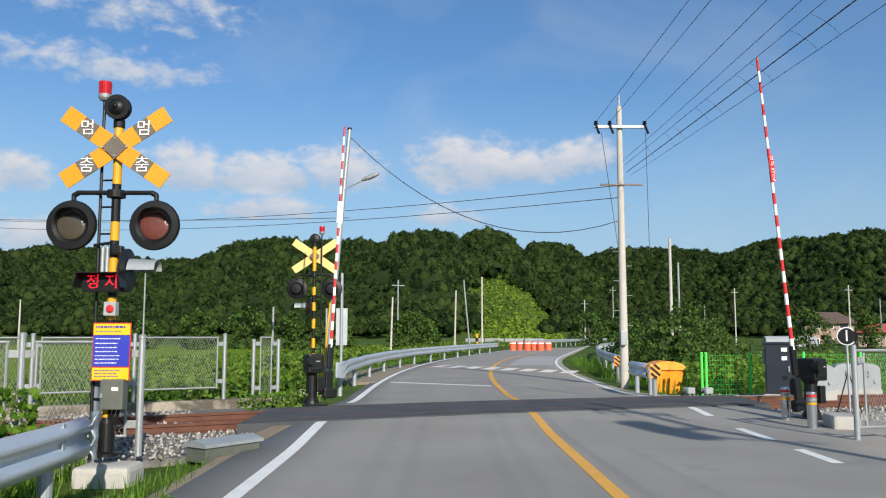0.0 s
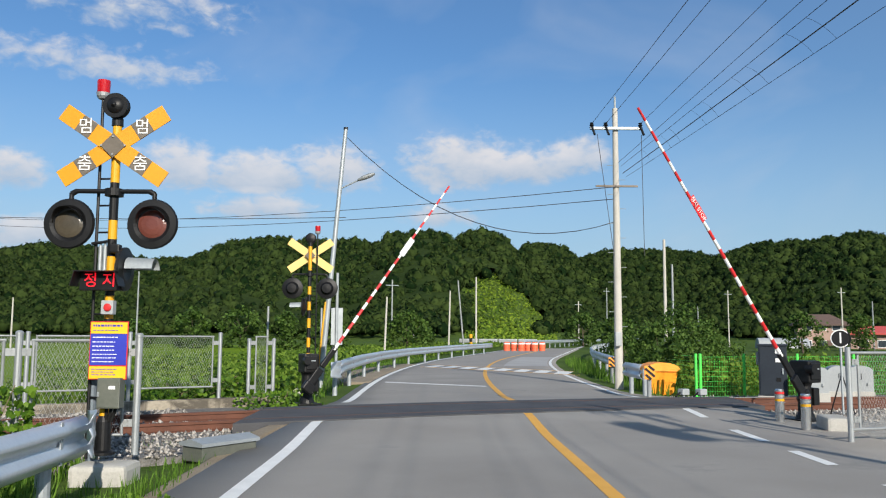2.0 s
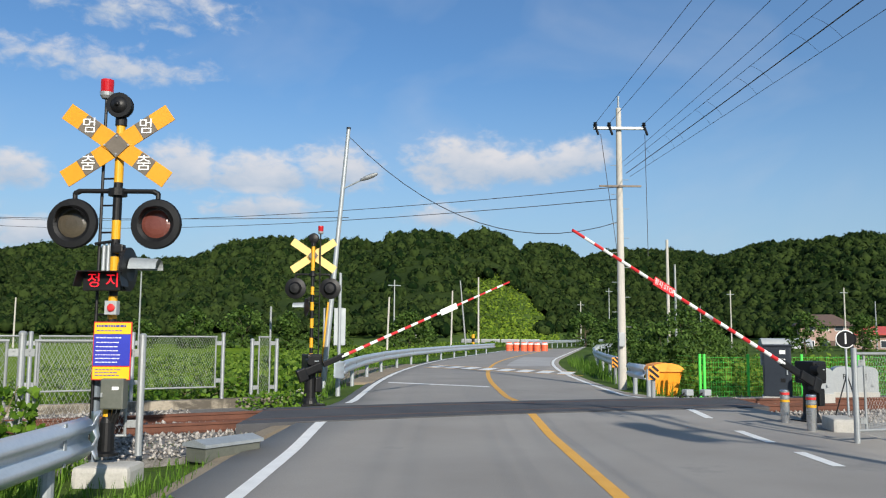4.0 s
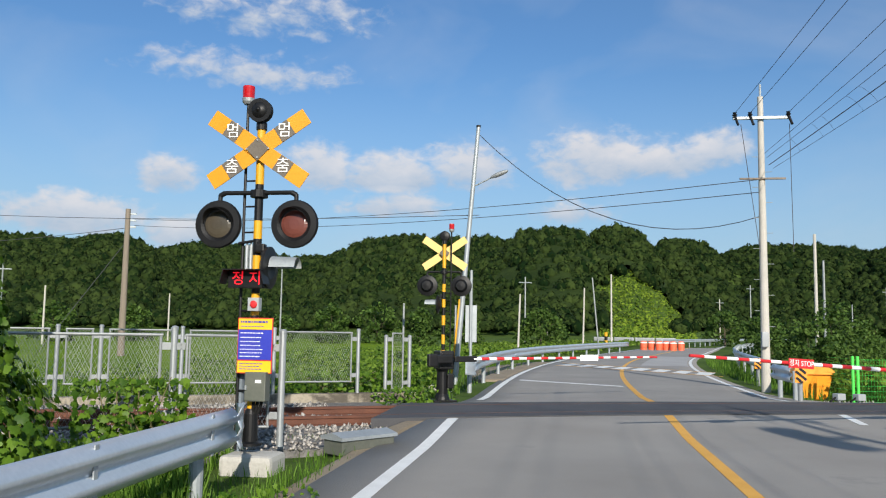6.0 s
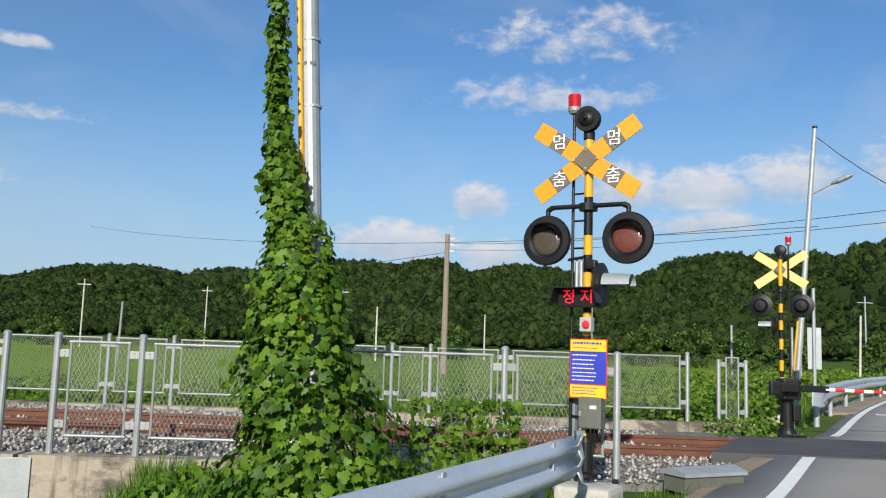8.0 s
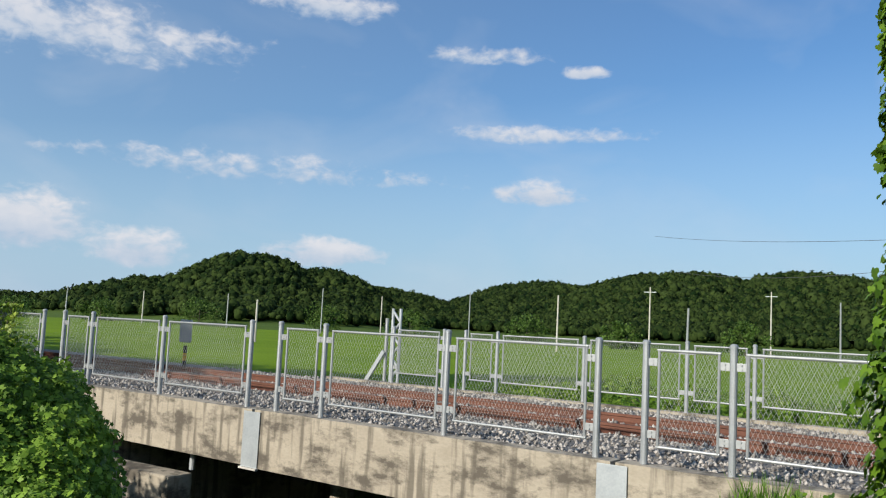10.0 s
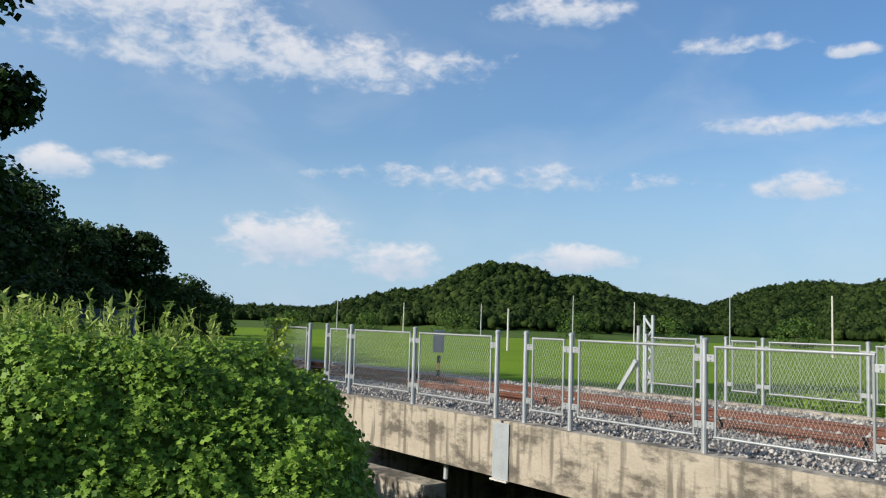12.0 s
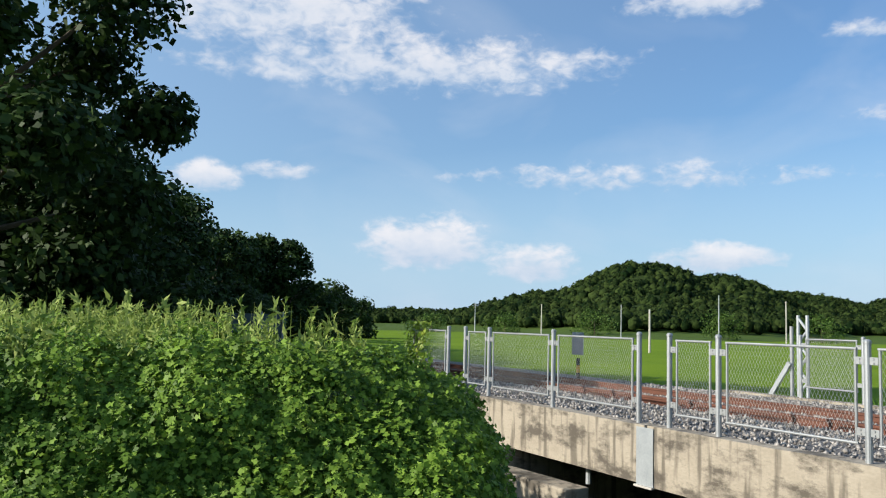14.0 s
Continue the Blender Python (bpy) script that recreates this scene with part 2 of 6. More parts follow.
CABLE = mat("dark_cable", (.03, .03, .035), (.06, .06, .065), .6, scale=4, fine=30, bump=0)
LEAF = mat("vine_leaf", (.038, .095, .007), (.135, .24, .02), .5, scale=1.2, fine=14, bump=.1, island=.6, through_light=.35, gloss=.25)
LEAF_MOUND = mat("bank_vine_leaf", (.055, .12, .01), (.21, .34, .042), .55, scale=.8, fine=14, bump=0, island=.5, through_light=.3, gloss=.2)
GRASS = mat("grass_blade", (.05, .125, .01), (.15, .27, .035), .6, scale=.6, fine=12, bump=0, island=.5, through_light=.35, gloss=.2)
WEED = mat("pale_weed", (.17, .25, .045), (.36, .43, .12), .7, scale=1, fine=12, bump=0, island=.5, through_light=.3, gloss=.2)
FOREST = mat("forest_crown", (.005, .0145, .0035), (.036, .056, .014), .95, scale=.05, fine=.9, bump=.7, island=.5, bump_far=.5, gloss=.06)
TREE_LEAF = mat("tree_leaf", (.013, .032, .007), (.042, .078, .018), .6, scale=.3, fine=10, bump=.1, island=.6, through_light=.2, gloss=.15)
SHRUB_LEAF = mat("shrub_leaf", (.035, .075, .012), (.095, .16, .032), .6, scale=.3, fine=10, bump=.1, island=.6, through_light=.25, gloss=.15)
BARK = mat("bark", (.06, .045, .03), (.13, .1, .07), .9, scale=3, fine=30, bump=.6)
STEM = mat("vine_stem", (.12, .1, .05), (.2, .17, .09), .8, scale=5, fine=30)
FIELD_WEED = mat("field_weed_leaf", (.055, .115, .01), (.17, .26, .035), .6, scale=.4, fine=12, bump=0, island=.6, through_light=.35, gloss=.15)
MESH = mat("chain_link_wire", (.3, .31, .31), (.42, .43, .43), .5, .4, scale=4, fine=40, bump=0)
DRY = mat("dry_earth", (.15, .115, .075), (.3, .25, .18), .95, scale=1, fine=30, bump=.5)
WATER = mat("stream_water", (.02, .022, .018), (.035, .035, .03), .08, scale=1, fine=4, bump=.2)
ROOF = mat("roof_tile", (.09, .06, .05), (.14, .09, .07), .8, scale=2, fine=20, bump=.4)
PINK_WALL = mat("pink_render", (.33, .22, .18), (.42, .29, .24), .8, scale=.6, fine=20, bump=.1)
WINDOW = mat("window_glass", (.03, .04, .05), (.05, .06, .07), .08, scale=2, fine=10, bump=0)
RED_ROOF = mat("red_sheet_roof", (.45, .06, .05), (.55, .1, .08), .6, scale=1, fine=20, bump=.1)
NET = mat("blue_green_net", (.05, .085, .09), (.09, .14, .15), .8, scale=2, fine=20, bump=.2)


# ---- builders ----
def part(name, bm, material, parent=None, label="", smooth=False):
    me = bpy.data.meshes.new(name)
    bm.to_mesh(me)
    bm.free()
    me.materials.append(material)
    if smooth:
        me.shade_smooth()
    ob = new(name, me)
    if parent:
        ob.parent = parent
    if label:
        ob["label"] = label
    return ob


def thing(name, at, label, category, group="", kind=""):
    ob = new(name)
    ob.empty_display_size = 0.2
    ob.matrix_world = at if isinstance(at, Matrix) else pose(*at)
    ob.matrix_basis = ob.matrix_world.copy() if not isinstance(at, Matrix) else at
    return tagged(ob, label, category, group, kind)


def raw(name, verts, faces, material, parent=None, label=""):
    me = bpy.data.meshes.new(name)
    verts, faces = np.asarray(verts, dtype=np.float32), np.asarray(faces, dtype=np.int32)
    k = faces.shape[1]
    me.vertices.add(len(verts))
    me.vertices.foreach_set("co", verts.ravel())
    me.loops.add(faces.size)
    me.loops.foreach_set("vertex_index", faces.ravel())
    me.polygons.add(len(faces))
    me.polygons.foreach_set("loop_start", np.arange(0, faces.size, k, dtype=np.int32))
    me.update(calc_edges=True)
    me.validate()
    me.materials.append(material)
    ob = new(name, me)
    if parent:
        ob.parent = parent
    if label:
        ob["label"] = label
    return ob


def box(bm, c, s, turn=None, bevel=0.0):
    made = bmesh.ops.create_cube(bm, size=1.0)["verts"]
    m = Matrix.Translation(c) @ (turn or Matrix()) @ Matrix.Diagonal((*s, 1))
    bmesh.ops.transform(bm, matrix=m, verts=made)
    if bevel:
        edges = list({e for v in made for e in v.link_edges})
        bmesh.ops.bevel(bm, geom=edges, offset=bevel, segments=2, affect="EDGES", profile=0.6)
    return bm


def rod(bm, p, q, r, r2=None, n=10):
    p, q = Vector(p), Vector(q)
    d = q - p
    m = Matrix.Translation((p + q) / 2) @ d.to_track_quat("Z", "Y").to_matrix().to_4x4()
    bmesh.ops.create_cone(bm, cap_ends=True, segments=n, radius1=r, radius2=r if r2 is None else r2, depth=d.length, matrix=m)
    return bm


def lathe(bm, profile, n=24, m=None):
    """Turns (radius, height) pairs round the z axis."""
    rings = []
    for r, z in profile:
        rings.append([bm.verts.new((m or Matrix()) @ Vector((r * math.cos(2 * math.pi * i / n), r * math.sin(2 * math.pi * i / n), z))) for i in range(n)])
    for a, b in zip(rings, rings[1:]):
        for i in range(n):
            bm.faces.new((a[i], a[(i + 1) % n], b[(i + 1) % n], b[i]))
    for ring, flip in ((rings[0], True), (rings[-1], False)):
        if profile[0 if flip else -1][0] > 1e-4:
            bm.faces.new(list(reversed(ring)) if flip else ring)
    return bm


def sweep(bm, path, profile, closed=False):
    """Carries a profile of (sideways, up) pairs along a path of points."""
    rings = []
    for i, p in enumerate(path):
        a, b = Vector(path[max(i - 1, 0)]), Vector(path[min(i + 1, len(path) - 1)])
        d = (b - a)
        d.z = 0
        d.normalize()
        side = Vector((d.y, -d.x, 0))
        rings.append([bm.verts.new(Vector(p) + side * u + Vector((0, 0, v))) for u, v in profile])
    k = len(profile)
    for a, b in zip(rings, rings[1:]):
        for i in range(k if closed else k - 1):
            bm.faces.new((a[i], a[(i + 1) % k], b[(i + 1) % k], b[i]))
    if closed:
        bm.faces.new(list(reversed(rings[0])))
        bm.faces.new(rings[-1])
    return bm


def smooth_step(a, b, v):
    t = min(max((v - a) / (b - a), 0), 1)
    return t * t * (3 - 2 * t)


# ---- plan: road axis, track, levels ----
AX, SIDE = Vector((0.515, 0.857)), Vector((0.857, -0.515))


def bend(s):
    """Sideways place of the centre line, s metres along the road."""
    return 1.62 + 0.0 if s < 22 else 1.62 + 0.0032 * (s - 22) ** 2 if s < 55 else 5.1 + 0.211 * (s - 55)


def at_road(s, u):
    p = AX * s + SIDE * u
    return p.x, p.y


def track_y(x):
    return 13.7 if x < 2 else 13.7 - 0.0125 * (x - 2) ** 2 if x < 18 else 10.5 - 0.4 * (x - 18)


def bed_z(x):
    """Level of the rail foot: the track climbs a little on to the bridge."""
    return -.045 + .125 * (1 - smooth_step(-6, 3, x))


def hump(x, y):
    """The road climbs a little to the rails."""
    return 0.09 * (1 - smooth_step(0.9, 4.0, abs(y - track_y(x))))


def road_z(x, y):
    return hump(x, y)


HILLS = [  # bearing, distance, half width in degrees, top in degrees above the eye
    (7.1, 430, 7.7, 5.0), (.3, 400, 4.5, 5.6), (13.3, 400, 6.6, 4.5), (21.4, 350, 9.0, 6.3), (25.5, 330, 3.7, 6.3), (29.7, 310, 5.4, 6.9), (34.2, 330, 3.6, 6.8),
    (38.3, 420, 4.3, 5.8), (45.4, 470, 9.0, 5.4), (54.4, 440, 7.3, 5.7), (58.1, 400, 5.3, 6.0), (66, 400, 8, 6.2), (-4.3, 440, 5.7, 5.2), (-11.9, 500, 6.8, 4.2),
    (-20.5, 520, 8.0, 4.1), (-28.5, 600, 7.3, 2.9), (-41.5, 600, 7.8, 2.2), (-48.7, 380, 5.2, 3.8), (-44.5, 400, 4.8, 3.1), (-53.5, 400, 6.3, 1.9), (-66, 700, 14, .6),
    (-95, 420, 12, 6), (90, 500, 20, 5)]


def hill_z(x, y):
    r, b = math.hypot(x, y), math.degrees(math.atan2(x, y))
    z = 0.0
    if r > 90:
        for hb, hd, hw, he in HILLS:
            db = (b - hb + 180) % 360 - 180
            if abs(db) < 3 * hw and abs(r - hd) < 0.9 * hd:
                k = math.exp(-abs(db / hw) ** 2.6 * 0.7) * math.exp(-((r - hd) / (0.3 * hd)) ** 2)
                z = max(z, k * math.tan(radians(he)) * hd)
        z += (noise.noise(Vector((x, y, 0)) * 0.012) * 3) * smooth_step(2, 12, z)
    return z


def pit(x, y):
    """0 to 1 where the stream cuts under the bridge."""
    left = -14.2 + 0.35 * max(0, 9.5 - y)
    w = smooth_step(left - 1.2, left + 0.4, x) * (1 - smooth_step(-4.6, -3.0, x - 0.25 * min(0, y - 8)))
    return w * smooth_step(-0.6, 3.2, y - 1.2 - 0.0 * x) * (1 - smooth_step(17.2, 18.6, y))


def bank(x, y):
    """Height of the overgrown bank beside the stream."""
    ex, ey = x + 0.92, y - 1.9
    b = math.degrees(math.atan2(ex, ey))
    d = math.hypot(ex, ey)
    return (.8 + .34 * smooth_step(-63, -74, b)) * smooth_step(-58.6, -62.4, b) * smooth_step(-122, -104, b) * smooth_step(5.6, 7.2, d) * (1 - smooth_step(9.5 + 9 * smooth_step(-74, -84, b), 12 + 12 * smooth_step(-74, -84, b), d)) if b < 0 else 0.0


def ground_z(x, y):
    s, u = AX.x * x + AX.y * y, SIDE.x * x + SIDE.y * y
    c = bend(s)
    off = abs(u - c) - 3.6
    z = -0.045 - .1 * smooth_step(.3, 1.3, off) - 0.5 * smooth_step(1.5, 9, off) - 0.25 * smooth_step(9, 30, off)
    if x < 6 and abs(y - 13.7) < 4.2:
        z = max(z, -0.25)
    if u > c and -5 < s < 25:
        z = max(z, -0.14)
    p = pit(x, y)
    z = z * (1 - p) - 3.2 * p
    z = max(z, bank(x, y)) if bank(x, y) > 0.02 else z
    return z + hill_z(x, y)


def graded(lo, hi, step, far, grow):
    c = list(np.arange(lo, hi + 1e-6, step))
    d = step
    while c[-1] < far:
        d *= grow
        c.append(c[-1] + min(d, 14))
    d = step
    while c[0] > -far:
        d *= grow
        c.insert(0, c[0] - min(d, 14))
    return c


def make_ground():
    xs, ys = graded(-22, 22, 0.45, 900, 1.07), graded(-8, 30, 0.45, 900, 1.07)
    xs = [-4000] + xs + [4000]
    ys = [-4000] + ys + [4000]
    verts = [(x, y, ground_z(x, y) - min(.3, bank(x, y)) if abs(x) < 1500 and abs(y) < 1500 else -1.0) for y in ys for x in xs]
    nx = len(xs)
    faces = [(j * nx + i, j * nx + i + 1, (j + 1) * nx + i + 1, (j + 1) * nx + i) for j in range(len(ys) - 1) for i in range(nx - 1)]
    g = raw("ground", verts, faces, GROUND)
    g.data.shade_smooth()
    tagged(g, "grassy earth ground with verge, stream cut and wooded rises", "ground", kind="structure")


make_ground()


def ribbon(name, rows, material, lift, label, category, kind="structure", parent=None, under=0.3):
    """A solid strip on the road: rows of (s, left, right), cut fine enough for the hump."""
    verts, faces, cols = [], [], 9
    fine = []
    for (s0, l0, r0), (s1, l1, r1) in zip(rows, rows[1:]):
        n = max(1, int((s1 - s0) / 0.5))
        fine += [(s0 + (s1 - s0) * i / n, l0 + (l1 - l0) * i / n, r0 + (r1 - r0) * i / n) for i in range(n)]
    fine.append(rows[-1])
    for s, l, r in fine:
        for j in range(cols):
            x, y = at_road(s, l + (r - l) * j / (cols - 1))
            verts.append((x, y, road_z(x, y) + lift))
    n = len(fine)
    for i in range(n - 1):
        for j in range(cols - 1):
            a = i * cols + j
            faces.append((a, a + 1, a + 1 + cols, a + cols))
    if under:
        k = len(verts)
        rim = [j for j in range(cols)] + [i * cols + cols - 1 for i in range(1, n)] + [(n - 1) * cols + j for j in range(cols - 2, -1, -1)] + [i * cols for i in range(n - 2, 0, -1)]
        verts += [(verts[i][0], verts[i][1], verts[i][2] - under) for i in rim]
        m = len(rim)
        faces += [(rim[(i + 1) % m], rim[i], k + i, k + (i + 1) % m) for i in range(m)]
    ob = raw(name, verts, faces, material, parent)
    return tagged(ob, label, category, kind=kind)


S_FAR = [-14, -6, 0, 5, 10, 14, 18, 22, 26, 30, 34, 38, 42, 46, 50, 55, 60, 70, 80, 95, 110, 130]


def left_edge(s):
    return bend(s) - 3.75 - (0.35 if s < 14 else 0)


def right_edge(s):
    return bend(s) + 3.25 + .9 * (1 - smooth_step(17, 19, s)) + .9 * smooth_step(9, 12, s) * (1 - smooth_step(16.6, 18.6, s))


ribbon("road", [(s, left_edge(s), right_edge(s)) for s in S_FAR], ASPHALT, 0.0, "weathered grey asphalt country road that bends beyond the crossing", "road")


def marking(name, rows, material, label):
    return ribbon(name, rows, material, 0.004, label, "road marking", under=0)


def line_rows(lo, hi, off, w):
    return [(s, bend(s) + off - w / 2, bend(s) + off + w / 2) for s in np.arange(lo, hi + 0.01, 1.5)]


marking("edge_line", line_rows(-6, 14.5, -3.47, .16), WHITE_LINE, "worn white edge line before the crossing")
marking("edge_line", line_rows(17.2, 92, -3.47, .15), WHITE_LINE, "worn white edge line beyond the crossing")
marking("centre_line", line_rows(-6, 15.5, 0, .15), YELLOW_LINE, "yellow centre line before the crossing")
marking("centre_line", line_rows(17.4, 110, 0, .15), YELLOW_LINE, "yellow centre line beyond the crossing")
marking("edge_line", line_rows(18.8, 110, 2.95, .14), WHITE_LINE, "worn white edge line beyond the crossing")
for lo, hi in ((2.4, 3.6), (4.9, 6.0), (7.2, 8.3), (9.55, 10.7), (11.65, 13.05), (14.55, 16.5)):
    marking("dashed_line", [(q, bend(q) + 2.85 + .035 * (q - 10.5), bend(q) + 3.0 + .035 * (q - 10.5)) for q in (lo, hi)], WHITE_LINE, "short white dash along the widened road edge")


ribbon("dirt_verge", [(s, left_edge(s) - .2, left_edge(s) + .04) for s in (-6, 0, 4, 8, 12, 14.3)], DRY, -.028, "dry brown dirt and straw along the asphalt edge", "verge", under=.2)
ribbon("dirt_verge", [(s, bend(s) - 4.5 - w, bend(s) - 3.62) for s, w in ((25, 0), (28, .5), (32, .9), (36, .6), (41, .1))], DRY, .006, "pale dry dirt between road and guard rail", "verge", under=.2)


def gravel_patch():
    bm = bmesh.new()
    for x0, y0, z0 in ((10.75, 6.35, -.05), (13.5, 2.5, -.09), (24, 3.0, -.09), (22, 9.5, -.08), (15.2, 9.6, -.06), (12.9, 9.4, -.05)):
        bm.verts.new((x0, y0, z0 + .02))
    f = bm.faces.new(bm.verts)
    if f.normal.z < 0:
        bmesh.ops.reverse_faces(bm, faces=bm.faces)
    g = bmesh.ops.extrude_face_region(bm, geom=list(bm.faces))
    bmesh.ops.translate(bm, verts=[v for v in g["geom"] if isinstance(v, bmesh.types.BMVert)], vec=(0, 0, -.2))
    bmesh.ops.recalc_face_normals(bm, faces=bm.faces)
    tagged(part("gravel_patch", bm, GRAVEL), "pale grey gravel beside the track", "gravel", kind="structure")


gravel_patch()


def slant(name, corners, material, label):
    """A flat painted quad given by road coordinates (s, u)."""
    bm = bmesh.new()
    vs = []
    for s, u in corners:
        x, y = at_road(s, u)
        vs.append(bm.verts.new((x, y, road_z(x, y) + .005)))
    bm.faces.new(vs)
    bmesh.ops.recalc_face_normals(bm, faces=bm.faces)
    if bm.faces[:][0].normal.z < 0:
        bmesh.ops.reverse_faces(bm, faces=bm.faces)
    return tagged(part(name, bm, material), label, "road marking", kind="structure")


slant("stop_line", [(25.2, -1.5), (23.4, 1.45), (23.75, 1.45), (25.6, -1.5)], WHITE_LINE, "thin white stop line across one lane")


def hump_at(a, b):
    """Road place on the painted hump: a across the road, b along it."""
    return 37.2 - 6.9 * a + 3.2 * b, -.6 + 5.9 * a + .3 * b


for i in range(8):
    a = .02 + i * .12
    slant("hump_stripe", [hump_at(a, .1), hump_at(a + .075, .1), hump_at(a + .135, .9), hump_at(a + .06, .9)], WHITE_LINE, "slanted cream stripe of the painted speed hump")
for b in (0, .92):
    slant("hump_border", [hump_at(0, b), hump_at(1, b), hump_at(1, b + .08), hump_at(0, b + .08)], YELLOW_LINE, "yellow border line of the painted speed hump")
ribbon("asphalt_patch", [(q, bend(q) + .7, bend(q) + 2.8) for q in (39, 42, 46, 50, 55)], mat("pale_patch_asphalt", (.3, .29, .28), (.38, .37, .36), .85, scale=.5, fine=60, bump=.4), .003, "paler asphalt patch in one lane beyond the hump", "road surface", under=0)

# ---- track ----
XS = [-160, -120, -90, -70, -55, -45, -38] + list(np.arange(-32, 30.1, 1.0)) + [34, 40, 50, 65, 90]
bed = sweep(bmesh.new(), [(x, track_y(x), bed_z(x) - .005) for x in XS], [(-3.26, -.5), (-3.2, .0), (-1.2, .0), (1.2, .0), (3.2, .0), (3.26, -.5)])
bmesh.ops.reverse_faces(bed, faces=bed.faces)
tagged(part("ballast_bed", bed, BALLAST), "grey crushed stone bed under the single track", "ballast", kind="structure")
RAIL = [(-.065, 0), (.065, 0), (.065, .012), (.01, .03), (.01, .1), (.034, .11), (.034, .15), (-.034, .15), (-.034, .11), (-.01, .1), (-.01, .03), (-.065, .012)]
track = thing("railway_track", (0, 0, 0), "rusty steel rails on concrete sleepers in grey ballast", "railway track")
for side in (-0.75, 0.75):
    part("rail", sweep(bmesh.new(), [(x, track_y(x) + side, bed_z(x)) for x in XS], RAIL, True), RUST, track)
sleeper = box(bmesh.new(), (0, 0, 0), (.24, 2.4, .16), bevel=.02)
sl = part("sleeper", sleeper, CONCRETE_NEW, track)
for x in np.arange(-32, 26, .62):
    o = sl if x == -32 else new("sleeper", sl.data)
    o.parent = track
    o.matrix_local = pose(x, track_y(x), bed_z(x) - .085, 0, 0, math.degrees(math.atan2(track_y(x + .3) - track_y(x - .3), .6)))

# dark new asphalt between and beside the rails, in the road
panel = thing("crossing_panel", (0, 0, 0), "dark fresh asphalt strip filling the rails across the road", "road surface", kind="structure")


def panel_strip(lo, hi):
    bm = bmesh.new()
    grid = []
    for i in range(25):
        x = 4.6 + i * (14.6 - 4.6) / 24
        row = []
        for v in (lo, hi):
            skew = .55 * v
            xx = x + skew
            row.append(bm.verts.new((xx, track_y(xx) + v, .106)))
        grid.append(row)
    for a, b in zip(grid, grid[1:]):
        bm.faces.new((a[0], b[0], b[1], a[1]))
    g = bmesh.ops.extrude_face_region(bm, geom=list(bm.faces))
    bmesh.ops.translate(bm, verts=[v for v in g["geom"] if isinstance(v, bmesh.types.BMVert)], vec=(0, 0, -.2))
    bmesh.ops.recalc_face_normals(bm, faces=bm.faces)
    return bm


for lo, hi in ((-1.3, -.8), (-.69, .69), (.8, 1.2)):
    part("asphalt_strip", panel_strip(lo, hi), ASPHALT_NEW, panel)


# ---- bridge, parapets and fences ----
NEAR_Y, FAR_Y = 10.3, 17.1


def parapet(name, y, x0, x1, deep, label):
    bm = bmesh.new()
    k = 1 if y < 13 else -1
    profile = [(y - .14, -deep), (y + .14, -deep), (y + .14, .12), (y - .14, .12)]
    n = 40
    rings = []
    for i in range(n + 1):
        x = x0 + (x1 - x0) * i / n
        rings.append([bm.verts.new((x, py + .006 * noise.noise(Vector((x * 2, pz * 3, y))), pz + (.012 * noise.noise(Vector((x * 1.3, 5, y))) if pz > 0 else 0))) for py, pz in profile])
    for a, b in zip(rings, rings[1:]):
        for i in range(4):
            bm.faces.new((a[i], b[i], b[(i + 1) % 4], a[(i + 1) % 4]))
    bm.faces.new(rings[0])
    bm.faces.new(list(reversed(rings[-1])))
    bmesh.ops.recalc_face_normals(bm, faces=bm.faces)
    return tagged(part(name, bm, CONCRETE), label, "parapet", kind="structure")


parapet("track_kerb", NEAR_Y, -25, -15.66, .8, "low stained concrete edge beside the track")
parapet("bridge_parapet", NEAR_Y, -15.6, -10.42, .72, "water-stained concrete edge beam of the railway bridge")
parapet("bridge_parapet", NEAR_Y, -10.36, -4.58, .74, "water-stained concrete edge beam of the railway bridge")
parapet("bridge_parapet", NEAR_Y, -4.52, -1.2, .72, "water-stained concrete edge beam of the railway bridge")
parapet("track_kerb", FAR_Y, -15.6, 6.4, .7, "low stained concrete wall behind the track")
deck = box(bmesh.new(), (-8.4, 13.7, -.6), (14.2, 6.4, .36))
tagged(part("bridge_deck", deck, CONCRETE), "dark concrete underside of the railway bridge", "bridge deck", kind="structure")
for x, w in ((-14.9, 1.6), (-2.6, 2.2)):
    ab = box(bmesh.new(), (x, 13.4, -2.1), (w, 6.8, 2.7), bevel=.03)
    tagged(part("abutment", ab, CONCRETE), "tan concrete abutment under the railway bridge", "abutment", kind="structure")
wing = box(bmesh.new(), (-13.6, 10.0, -2.15), (3.4, .5, 2.2), pose(0, 0, 0, 0, 0, 3), bevel=.04)
tagged(part("wing_wall", wing, CONCRETE), "tan weathered concrete wing wall below the bridge", "wall", kind="structure")
pier = thing("bridge_pier", (-9.4, 11.1, -3.2), "grey concrete pier columns under the bridge", "bridge pier")
for dx in (0, 1.1):
    part("column", rod(bmesh.new(), (dx, 0, 0), (dx, 0, 2.42), .14, n=14), CONCRETE, pier)
water = box(bmesh.new(), (-8.5, 13, -3.1), (11, 28, .06))
tagged(part("water", water, WATER), "dark still stream water under the bridge", "water", kind="structure")
for x in (-12.2, -7.6):
    dp = thing("drain_pipe", (x, NEAR_Y - .02, -.7), "short grey drain pipe below the bridge edge", "drain pipe")
    part("pipe", rod(bmesh.new(), (0, .25, .1), (0, .25, -.36), .05), STEEL_DULL, dp)
